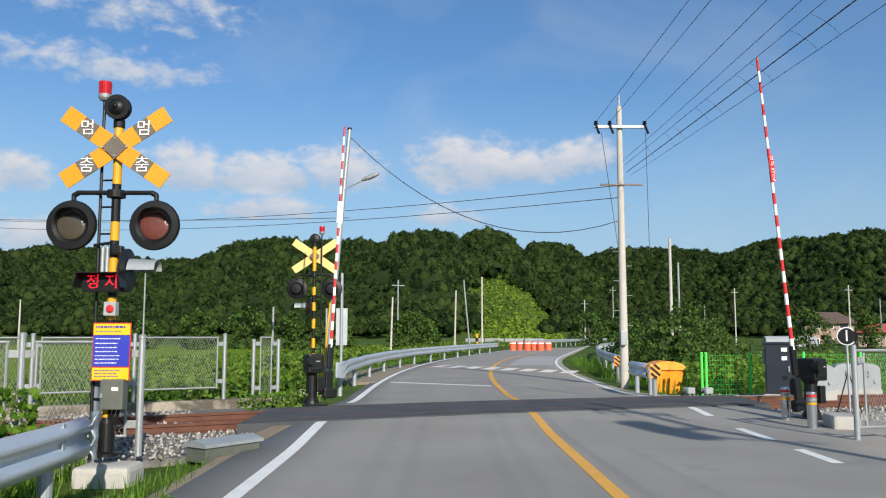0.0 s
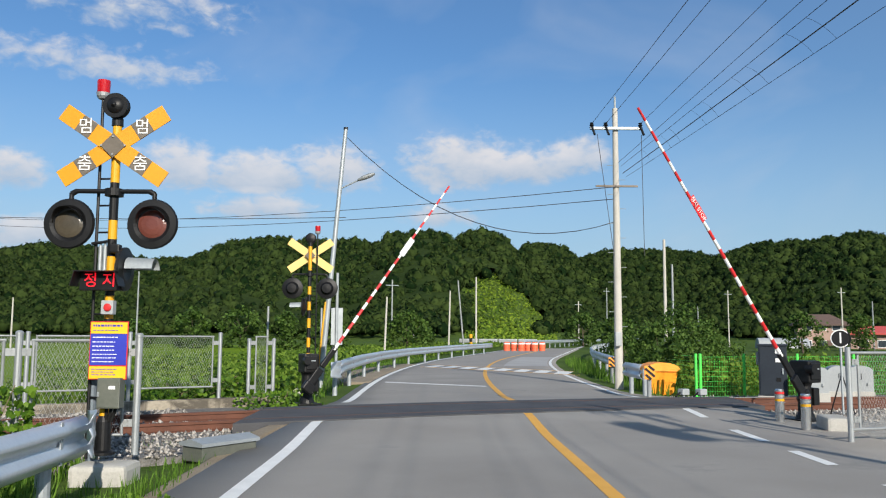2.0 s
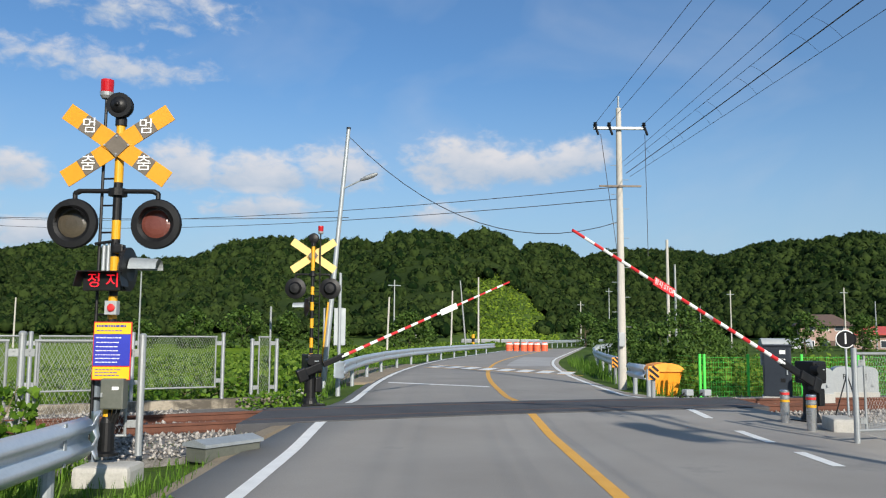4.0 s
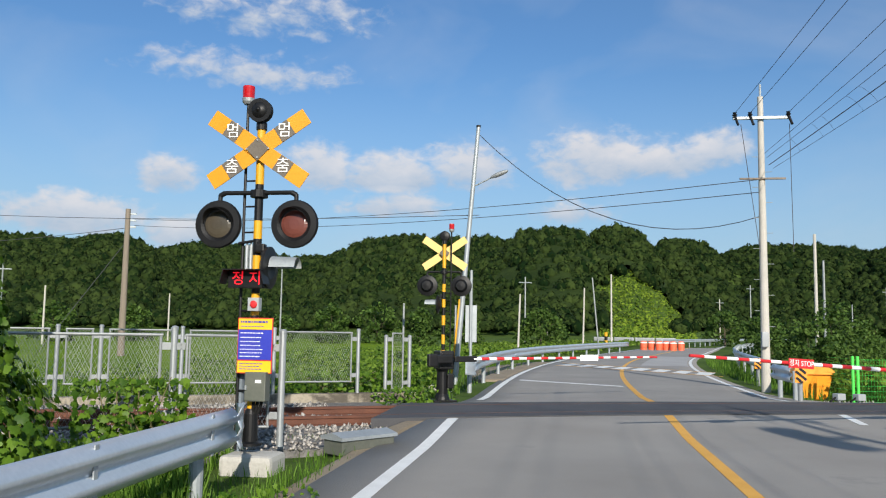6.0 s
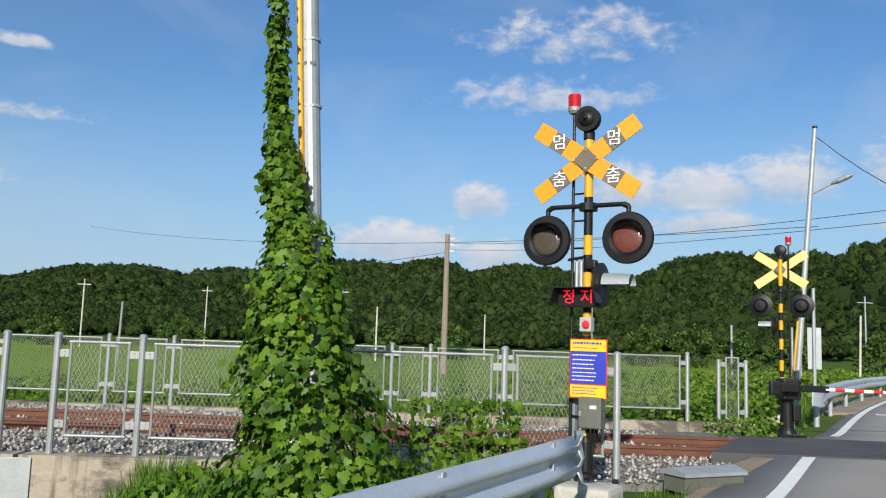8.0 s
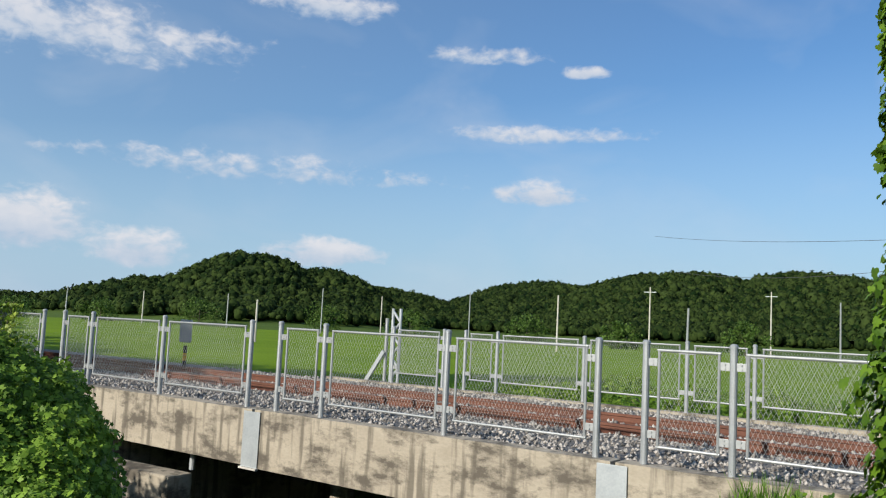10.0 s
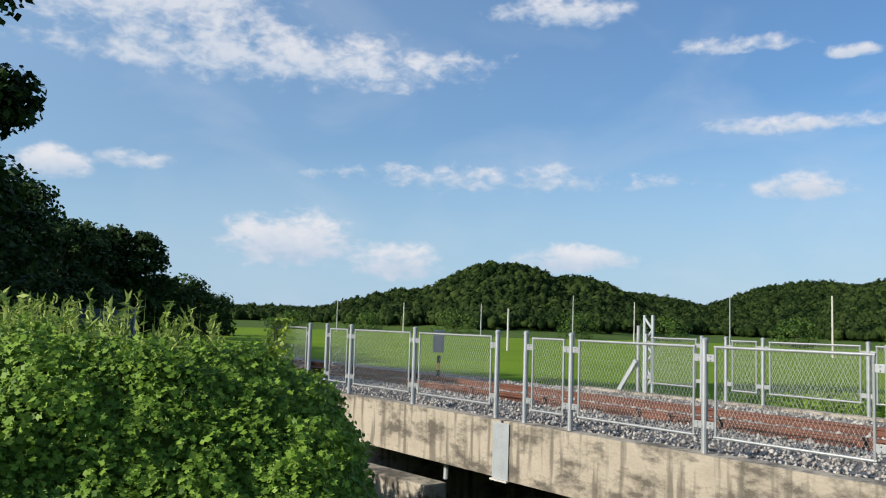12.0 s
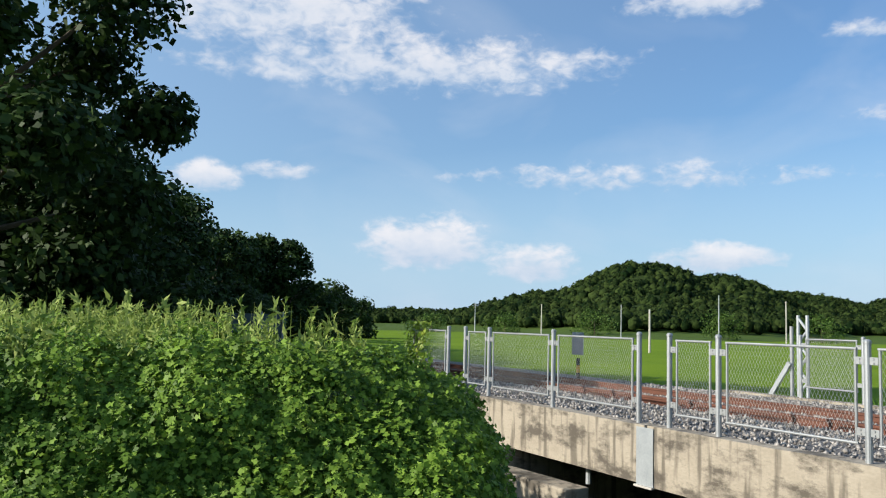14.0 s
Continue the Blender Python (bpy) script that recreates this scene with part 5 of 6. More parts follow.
def house(at, w, d, h, roof_h, wall, roof, label):
    o = thing("house", at, label, "house")
    part("wall", box(bmesh.new(), (0, 0, h / 2), (w, d, h)), wall, o)
    bm = bmesh.new()
    a = [bm.verts.new((sx * (w / 2 + .8), sy * (d / 2 + .8), h)) for sx, sy in ((-1, -1), (1, -1), (1, 1), (-1, 1))]
    b = [bm.verts.new((sx * (w / 2 + .8), sy * (d / 2 + .8), h + .25)) for sx, sy in ((-1, -1), (1, -1), (1, 1), (-1, 1))]
    r = [bm.verts.new((-w * .22, 0, h + roof_h)), bm.verts.new((w * .22, 0, h + roof_h))]
    for i in range(4):
        bm.faces.new((a[i], a[(i + 1) % 4], b[(i + 1) % 4], b[i]))
    bm.faces.new((b[0], b[1], r[1], r[0]))
    bm.faces.new((b[2], b[3], r[0], r[1]))
    bm.faces.new((b[1], b[2], r[1]))
    bm.faces.new((b[3], b[0], r[0]))
    bm.faces.new(list(reversed(a)))
    part("roof", bm, roof, o)
    for z in ([1.4] if h < 4 else [1.4, 4.3]):
        for x in (-w * .3, 0, w * .3):
            wn = part("window", box(bmesh.new(), (x, -d / 2 - .02, z), (1.5, .08, 1.2)), WHITE, o)
            part("pane", box(bmesh.new(), (x, -d / 2 - .07, z), (1.3, .04, 1.0)), WINDOW, wn)
    part("door", box(bmesh.new(), (w * .15, -d / 2 - .02, 1.0), (1.0, .08, 2.0)), ROOF, o)
    return o


def polar(b, r):
    return r * math.sin(radians(b)), r * math.cos(radians(b))


hx, hy = polar(56.0, 165)
house(pose(hx, hy, -1.2, 0, 0, -50), 8, 6.5, 4.6, 2.1, PINK_WALL, ROOF, "two-storey pink rendered house with a brown hipped roof")
hx, hy = polar(59.4, 150)
house(pose(hx, hy, -1.0, 0, 0, -56), 9, 7, 2.8, 1.4, PINK_WALL, RED_ROOF, "low pink house with a red sheet roof")
gx_, gy_ = polar(53.8, 150)
gh = thing("greenhouse", pose(gx_, gy_, -1.0, 0, 0, -40), "pale domed vinyl greenhouse in the fields", "greenhouse")
part("cover", lathe(bmesh.new(), [(1.6, -4), (1.6, 4)], 20, pose(0, 0, .6, 0, 90, 0)), GREY_BOX, gh)

# concrete line marker and signs on the field side
ps = thing("track_marker", (-19.75, 15.9, .05), "grey square trackside marker on a yellow and black post", "sign")
for k in range(3):
    part("post_band", rod(bmesh.new(), (0, 0, k * .2), (0, 0, k * .2 + .2), .05), YELLOW if k % 2 else BLACK, ps)
part("panel", box(bmesh.new(), (0, -.02, 1.0), (.5, .04, .62), bevel=.02), STEEL_DULL, ps)
bp_ = thing("old_gate_post", (-13.62, 17.45, -.4), "weathered white lattice steel post with a leaning brace", "post")
for dx in (-.12, .12):
    part("leg", rod(bmesh.new(), (dx, 0, 0), (dx, 0, 2.3), .04), STEEL_DULL, bp_)
lat = bmesh.new()
for k in range(8):
    rod(lat, (-.12 * (-1) ** k, 0, k * .28), (.12 * (-1) ** k, 0, k * .28 + .28), .03)
part("lattice", lat, STEEL_DULL, bp_)
part("side_post", rod(bmesh.new(), (-.3, 0, 0), (-.3, 0, 2.05), .045), FENCE_WHITE, bp_)
part("brace", box(bmesh.new(), (-.55, -.1, .85), (.1, .06, .95), pose(0, 0, 0, 0, 35, 0)), STEEL_DULL, bp_)
sh = thing("net_shed", pose(-33.5, 12.5, -.2, 0, 0, 70), "low shed screened with blue-green netting", "shed")
part("net_wall", box(bmesh.new(), (-2.2, 0, .95), (2.8, .08, 1.9)), NET, sh)
for k in range(4):
    part("post", rod(bmesh.new(), (-3.5 + k * .86, -.1, 0), (-3.5 + k * .86, -.1, 2.0), .04), STEEL_DULL, sh)
part("roof_sheet", box(bmesh.new(), (-4.0, -1.2, .9), (3, 1.5, .12), pose(0, 0, 0, 6, 0, 0)), ROOF, sh)


# ---- plants ----
RNG = np.random.default_rng(7)
VINE_LEAF = [(0, .04), (.24, -.1), (.48, .0), (.56, .26), (.4, .38), (.44, .64), (.18, .68), (0, 1.0), (-.18, .68), (-.44, .64), (-.4, .38), (-.56, .26), (-.48, .0), (-.24, -.1)]
HOP_LEAF = [(0, 0), (.52, -.06), (.24, .32), (.56, .62), (0, 1.0), (-.56, .62), (-.24, .32), (-.52, -.06)]
NARROW_LEAF = [(0, 0), (.13, .45), (0, 1.0), (-.13, .45)]
OVAL_LEAF = [(0, 0), (.26, .3), (.2, .7), (0, 1.0), (-.2, .7), (-.26, .3)]
QUAD_LEAF = [(0, 0), (.34, .45), (0, 1.0), (-.34, .45)]


def frames_for(normals, down, rng):
    """Random leaf turns whose faces look along the given normals and whose tips hang by `down`."""
    n = normals / np.linalg.norm(normals, axis=1, keepdims=True)
    t = rng.normal(size=n.shape) + np.array([0, 0, -down])
    t -= (t * n).sum(1, keepdims=True) * n
    t /= np.linalg.norm(t, axis=1, keepdims=True) + 1e-9
    return np.cross(t, n), t, n


def leaf_mesh(name, points, normals, sizes, material, parent=None, outline=VINE_LEAF, down=1.0, cup=.18, label=""):
    u, t, n = frames_for(normals, down, RNG)
    o = np.array(outline)
    k = len(o)
    lx, ly = o[:, 0], o[:, 1] - .35
    lz = -cup * (np.abs(lx) ** 1.5 + .5 * np.abs(ly))
    s = sizes[:, None, None]
    v = points[:, None, :] + s * (u[:, None, :] * lx[None, :, None] + t[:, None, :] * ly[None, :, None] + n[:, None, :] * lz[None, :, None])
    c = points[:, None, :] + s * (n[:, None, :] * .02)
    if k in (4, 8):
        f = (np.arange(len(points))[:, None, None] * k + np.array([(0, i, i + 1) for i in range(1, k - 1)])[None]).reshape(-1, 3)
        return raw(name, v.reshape(-1, 3), f, material, parent, label)
    allv = np.concatenate([c, v], axis=1).reshape(-1, 3)
    base = np.arange(len(points))[:, None] * (k + 1)
    tri = np.array([(0, 1 + i, 1 + (i + 1) % k) for i in range(k)])
    f = (base[:, None, :] + tri[None, :, :]).reshape(-1, 3)
    return raw(name, allv, f, material, parent, label)


def blades(name, points, heights, widths, material, parent=None, lean=.35, label=""):
    """Bent grass blades of five corners each."""
    m = len(points)
    a = RNG.uniform(0, 2 * np.pi, m)
    side = np.stack([np.cos(a), np.sin(a), np.zeros(m)], 1)
    b = RNG.uniform(0, 2 * np.pi, m)
    out = np.stack([np.cos(b), np.sin(b), np.zeros(m)], 1) * (heights * RNG.uniform(.1, 1, m) * lean)[:, None]
    up = np.array([0, 0, 1.0]) * heights[:, None]
    w = side * widths[:, None]
    v = np.stack([points - w, points + w, points + up * .55 + out * .35 - w * .8, points + up * .55 + out * .35 + w * .8, points + up + out], 1).reshape(-1, 3)
    base = np.arange(m)[:, None, None] * 5
    f = (base + np.array([(0, 1, 3), (0, 3, 2), (2, 3, 4)])[None]).reshape(-1, 3)
    return raw(name, v, f, material, parent, label)


def on_ground(pts, lift=0.0):
    return np.array([(x, y, ground_z(x, y) + lift) for x, y in pts])


def meadow(name, lo, hi, count, h, w, material, label, keep=lambda x, y: True, lean=.4):
    pts = RNG.uniform(lo, hi, (count, 2))
    clump = np.array([noise.noise(Vector((x * .9, y * .9, 3.0))) for x, y in pts])
    ok = np.array([keep(x, y) for x, y in pts]) & (clump > RNG.uniform(-.6, .25, count))
    pts, clump = pts[ok], clump[ok]
    p = on_ground(pts, -.03)
    hh = RNG.uniform(h[0], h[1], len(p)) * (.75 + .6 * np.clip(clump, -.3, .6))
    ob = blades(name, p, hh, RNG.uniform(w[0], w[1], len(p)), material, lean=lean)
    return tagged(ob, label, "grass", kind="stuff")


def off_road(x, y, gap=0.1):
    s, u = AX.x * x + AX.y * y, SIDE.x * x + SIDE.y * y
    return u < left_edge(s) - gap or u > right_edge(s) + gap


def left_of_rail(x, y):
    return (x - 1.06) * (-2.9) - (y - 7.78) * (-1.62) > 0


def clear_of_track(x, y):
    return abs(y - track_y(x)) > 3.0 and not (x < -1.5 and 9 < y < 18)


meadow("verge_grass", (-3.5, 1.0), (3.0, 9.6), 15000, (.08, .3), (.004, .009), GRASS, "short green grass on the verge by the guard rail", lambda x, y: off_road(x, y, .06) and pit(x, y) < .2)
meadow("tall_grass", (-3.4, 6.2), (1.6, 10.2), 15000, (.2, .62), (.005, .012), GRASS, "tall rank grass between guard rail and fence", lambda x, y: left_of_rail(x, y) and pit(x, y) < .35 and not (x > .9 and y < 9.9))
meadow("verge_grass", (5.5, 15.2), (30, 46), 26000, (.12, .45), (.006, .014), GRASS, "green grass along the far verge", lambda x, y: off_road(x, y, .5) and SIDE.x * x + SIDE.y * y < bend(AX.x * x + AX.y * y) and SIDE.x * x + SIDE.y * y > bend(AX.x * x + AX.y * y) - 9 and y > track_y(x) + 3.3)
meadow("field_grass", (-16, 18.0), (9, 34), 42000, (.3, .95), (.008, .02), GRASS, "tall yellow-green grass behind the track fence", lambda x, y: off_road(x, y, 1.5) and pit(x, y) < .5)
meadow("verge_grass", (13.5, 13.5), (34, 36), 26000, (.15, .7), (.007, .018), GRASS, "rough green grass beside the far bend", lambda x, y: off_road(x, y, .5) and SIDE.x * x + SIDE.y * y > bend(AX.x * x + AX.y * y) and y > track_y(x) + 2.6 and (x < 15.6 or y > 14.75 - .31 * (x - 16)))
meadow("field_weeds", (16.5, 15.2), (40, 34), 9000, (.4, 1.1), (.01, .02), GRASS, "high weeds behind the green fence", lambda x, y: SIDE.x * x + SIDE.y * y > 6.5 + max(0, AX.x * x + AX.y * y - 22) * .3 and y > 14.8 - .31 * (x - 16))
meadow("ballast_weeds", (2.2, 9.2), (4.5, 12), 1400, (.05, .22), (.004, .008), GRASS, "sparse weeds at the edge of the ballast", lambda x, y: off_road(x, y, .15))


def leafy(name, lo, hi, count, h, size, material, label, keep=lambda x, y: True):
    pts = RNG.uniform(lo, hi, (count, 2))
    clump = np.array([noise.noise(Vector((x * .5, y * .5, 9.0))) for x, y in pts])
    ok = np.array([keep(x, y) for x, y in pts])
    pts, clump = pts[ok], clump[ok]
    p = on_ground(pts, 0)
    p[:, 2] += (h * (.7 + .8 * clump)) * RNG.uniform(.15, 1, len(p)) ** .6
    nn = RNG.normal(size=p.shape) * .6 + np.array([0, -.35, .7])
    ob = leaf_mesh(name, p, nn, RNG.uniform(size * .6, size * 1.3, len(p)), material, None, QUAD_LEAF, down=.5)
    return tagged(ob, label, "weeds", kind="stuff")


leafy("field_weeds", (-14, 17.9), (9, 31), 42000, .85, .13, FIELD_WEED, "bright leafy weeds behind the track fence", lambda x, y: off_road(x, y, 1.2) and pit(x, y) < .5)
leafy("field_weeds", (16.2, 14.4), (44, 40), 60000, 1.05, .16, FIELD_WEED, "leafy weeds behind the green wire fence", lambda x, y: SIDE.x * x + SIDE.y * y > 6.4 + max(0, AX.x * x + AX.y * y - 22) * .3 and y > 15.0 - .3 * (x - 16))
leafy("field_weeds", (4, 26), (60, 95), 60000, .8, .3, FIELD_WEED, "leafy weeds along the far field edge", lambda x, y: -26 < SIDE.x * x + SIDE.y * y - bend(AX.x * x + AX.y * y) < -6)
leafy("verge_weeds", (-3.4, 5.0), (1.4, 10.1), 9000, .42, .07, FIELD_WEED, "leafy weeds between guard rail and fence", lambda x, y: left_of_rail(x, y) and pit(x, y) < .35 and not (x > .8 and y < 9.9))

# low field of rice beyond the fence
fb = bmesh.new()
gridv = []
for j in range(50):
    y = 17.5 + 133 * (j / 49) ** 1.6
    row = []
    for i in range(60):
        x1 = 1 + (y - 17.5) * .45
        x = -170 + (x1 + 170) * (1 - (1 - i / 59) ** 1.7)
        row.append(fb.verts.new((x, y, -.42 + .05 * noise.noise(Vector((x, y, 0)) * .7))))
    gridv.append(row)
for a, b in zip(gridv, gridv[1:]):
    for i in range(59):
        fb.faces.new((a[i], a[i + 1], b[i + 1], b[i]))
tagged(part("rice_field", fb, RICE), "bright green rice field spreading behind the railway", "field", kind="structure")
meadow("rice_plants", (-30, 17.6), (0, 40), 36000, (.3, .5), (.01, .02), mat("rice_blade", (.1, .2, .008), (.19, .3, .02), .7, gloss=.15, scale=.3, fine=9, bump=0, island=.3, through_light=.3), "bright green rice plants", lambda x, y: True, .3)

# vine on the leaning pole
vine = thing("climbing_vine", (-1.25, 8.0, -.2), "dense green climbing vine covering a leaning pole", "vine")


def vine_points(n):
    z = 5.6 * RNG.uniform(0, 1, n) ** 1.45
    r = np.interp(z, [0, .6, 1.2, 1.7, 2.2, 2.7, 3.1, 3.5, 4.0, 5.6], [.92, .76, .58, .45, .35, .26, .19, .1, .07, .04])
    cx = np.interp(z, [0, .6, 1.2, 2.2, 3.2, 3.7, 5.6], [.22, .19, .14, .0, -.18, -.25, -.36])
    a = RNG.uniform(0, 2 * np.pi, n)
    lump = np.array([noise.noise(Vector((math.cos(t) * 1.2, math.sin(t) * 1.2, q * 1.8))) for t, q in zip(a, z)])
    lump = lump + .55 * np.array([noise.noise(Vector((math.cos(t) * 3.4, math.sin(t) * 3.4, q * 4.5))) for t, q in zip(a, z)])
    k = r * (1 + .5 * lump) * RNG.uniform(.55, 1.08, n) ** .6
    p = np.stack([cx + k * np.cos(a), k * np.sin(a), z], 1)
    nrm = np.stack([np.cos(a), np.sin(a), np.full(n, .55)], 1) + RNG.normal(size=(n, 3)) * .45
    return p, nrm


p, nrm = vine_points(9000)
thick = np.array([noise.noise(Vector(q) * 2.4) for q in p])
keep = thick > np.interp(p[:, 2], [0, 1.5, 3, 4.5], [-.7, -.55, -.2, .1])
p, nrm = p[keep], nrm[keep]
# thin strands that climb on past the main growth
za = RNG.uniform(2.7, 6.6, 1500)
an = RNG.uniform(0, 2 * np.pi, 1500)
rr = np.interp(za, [2.7, 3.6, 6.6], [.16, .085, .05]) * RNG.uniform(.3, 1.5, 1500)
hi = np.stack([np.interp(za, [2.7, 3.3, 3.9, 6.6], [-.16, -.22, -.25, -.42]) + rr * np.cos(an), rr * np.sin(an) - .06, za], 1)
p = np.concatenate([p, hi])
nrm = np.concatenate([nrm, np.stack([np.cos(an), np.sin(an), np.full(1500, .3)], 1) + RNG.normal(size=(1500, 3)) * .5])
leaf_mesh("foliage", p, nrm, RNG.uniform(.045, .115, len(p)) * np.interp(p[:, 2], [0, 2.5, 4], [1, .9, .65]), LEAF, vine, down=1.4)
st = bmesh.new()
for i in range(9):
    a0, q = RNG.uniform(0, 6.28), None
    for z in np.arange(0, 4.6, .35):
        r = np.interp(z, [0, 1.0, 2.2, 3.4, 5], [.5, .36, .2, .05, .03])
        c = Vector((float(np.interp(z, [0, .6, 1.2, 2.2, 3.2, 3.7, 5.6], [.22, .19, .14, .0, -.18, -.25, -.36])) + r * math.cos(a0 + z * .5), r * math.sin(a0 + z * .5), z))
        if q is not None:
            rod(st, q, c, .006, n=5)
        q = c
tagged(part("tangle", st, STEM, vine), kind="stuff")

# creepers on the near fence and low weeds below it
def creeper(x, y, z, w, d, h, n, size, label, material=LEAF):
    c = thing("creeper", (x, y, z), label, "creeper")
    q = np.clip(RNG.normal(size=(n, 3)), -1.35, 1.35) * np.array([w, d, h]) * .5
    q[:, 2] = np.abs(q[:, 2]) * 1.1
    nn = RNG.normal(size=(n, 3)) * .6 + np.array([.0, -.7, .6])
    leaf_mesh("foliage", q, nn, RNG.uniform(size * .6, size * 1.2, n), material, c)
    s_ = bmesh.new()
    for k in range(6):
        rod(s_, (RNG.uniform(-w / 3, w / 3), 0, -.2), (RNG.uniform(-w / 2, w / 2), 0, h * .8), .006, n=4)
    tagged(part("tangle", s_, STEM, c), kind="stuff")


creeper(.35, 10.1, .2, .85, .2, .85, 420, .085, "broad-leaved creeper climbing the track fence")
creeper(-.35, 9.1, -.3, 1.5, 1.2, .7, 1500, .07, "rank leafy weeds between vine and fence")
creeper(.35, 8.9, -.25, .8, 1.0, .45, 700, .06, "rank leafy weeds between vine and fence")
creeper(.55, 10.0, .0, .7, .3, .6, 260, .08, "broad-leaved creeper climbing the track fence")
creeper(-1.2, 9.0, -.3, 2.0, 1.4, .55, 1900, .085, "low leafy weeds below the fence")
creeper(-2.2, 8.9, -.75, 1.3, 1.4, .8, 1100, .09, "leafy vine shoots trailing down the bank")
creeper(-18.15, 10.15, .55, .7, .25, 1.3, 420, .085, "yellow-green creeper hanging on the fence end", mat("yellowing_leaf", (.16, .26, .02), (.34, .42, .06), .5, scale=2, fine=20, island=.6, through_light=.35))
creeper(1.1, 7.2, -.1, 1.0, .8, .2, 420, .05, "small weeds at the mast footing")
creeper(-6.4, 17.6, -.1, 3.0, .5, .5, 500, .1, "low weeds behind the track wall")
creeper(4.4, 17.6, -.1, 3.4, .7, .8, 900, .1, "leafy weeds behind the track fence")
creeper(6.1, 16.4, -.1, 1.1, .8, .45, 420, .07, "leafy weeds round the barrier machine")


# overgrown bank
def make_bank():
    xs, ys = np.arange(-26, -3.4, .12), np.arange(-9, 11.4, .12)
    bk = thing("vine_bank", (-8, 4, 0), "bank smothered in dense dark green hop vines", "vines")
    bk.matrix_basis = Matrix()
    z = np.array([[ground_z(x, y) + .18 * noise.noise(Vector((x * .8, y * .8, 1))) + .2 * noise.noise(Vector((x * 2.0, y * 2.0, 4))) for x in xs] for y in ys])
    ok = np.array([[bank(x, y) > .03 for x in xs] for y in ys])
    P = np.stack([np.broadcast_to(xs, z.shape), np.broadcast_to(ys[:, None], z.shape), z], 2)
    a, b, c = P[:-1, :-1], P[:-1, 1:], P[1:, :-1]
    nr = np.cross(b - a, c - a)
    area = np.linalg.norm(nr, axis=2) * ok[:-1, :-1]
    dist = np.hypot(a[:, :, 0] + .9, a[:, :, 1] - 1.9)
    bear = np.degrees(np.arctan2(a[:, :, 0] + .9, a[:, :, 1] - 1.9))
    wgt = area * np.where(dist < 9.5, 1.0, .22) * (bear > -100)
    pick = RNG.choice(wgt.size, 108000, p=(wgt / wgt.sum()).ravel())
    j, i = np.unravel_index(pick, wgt.shape)
    f1, f2 = RNG.uniform(0, 1, (2, len(pick), 1))
    n = nr[j, i] / np.linalg.norm(nr[j, i], axis=1, keepdims=True)
    pts = a[j, i] + f1 * (b - a)[j, i] + f2 * (c - a)[j, i]
    # shoots hang in clumps that stand out from the bank, with dark hollows between
    clump = np.array([noise.noise(Vector(q) * 2.6) + .6 * noise.noise(Vector(q) * 6.0) for q in pts])[:, None]
    pts = pts + n * (.05 + .2 * clump + RNG.uniform(-.1, .1, (len(pick), 1)))
    nn = n * .8 + np.array([.4, -.35, .35]) + RNG.normal(size=n.shape) * .5
    far = np.hypot(pts[:, 0] + .9, pts[:, 1] - 1.9)
    leaf_mesh("foliage", pts, nn, RNG.uniform(.032, .064, len(pts)) * np.where(far > 11, 1.5, 1), LEAF_MOUND, bk, HOP_LEAF, down=1.2)
    # spiky weeds standing on the crest
    top = [(x, y) for x, y in RNG.uniform((-22, -6), (-6.5, 9), (5200, 2)) if bank(x, y) > .93 and math.hypot(x + .9, y - 1.9) > 7.2][:900]
    stems, sv, sn = [], [], []
    for x, y in top:
        h = RNG.uniform(.15, .62) ** 1.1
        z0 = ground_z(x, y)
        tip = np.array([x + RNG.normal() * .08, y + RNG.normal() * .08, z0 + h])
        for q in np.linspace(.1, 1, 24):
            sv.append(np.array([x, y, z0]) * (1 - q) + tip * q + RNG.normal(size=3) * .025 * (1.3 - q))
            sn.append(RNG.normal(size=3) + np.array([0, 0, .4]))
        stems.append((x, y, z0, h))
    leaf_mesh("weed_leaves", np.array(sv), np.array(sn), RNG.uniform(.07, .16, len(sv)), WEED, bk, NARROW_LEAF, down=-1.2, label="pale spiky weeds")
    blades_ = np.array([(x, y, z0) for x, y, z0, h in stems])
    tagged(blades("weed_stems", blades_, np.array([h for *_, h in stems]), np.full(len(stems), .006), WEED, bk, .1, label="pale weed stems"), kind="stuff")


make_bank()


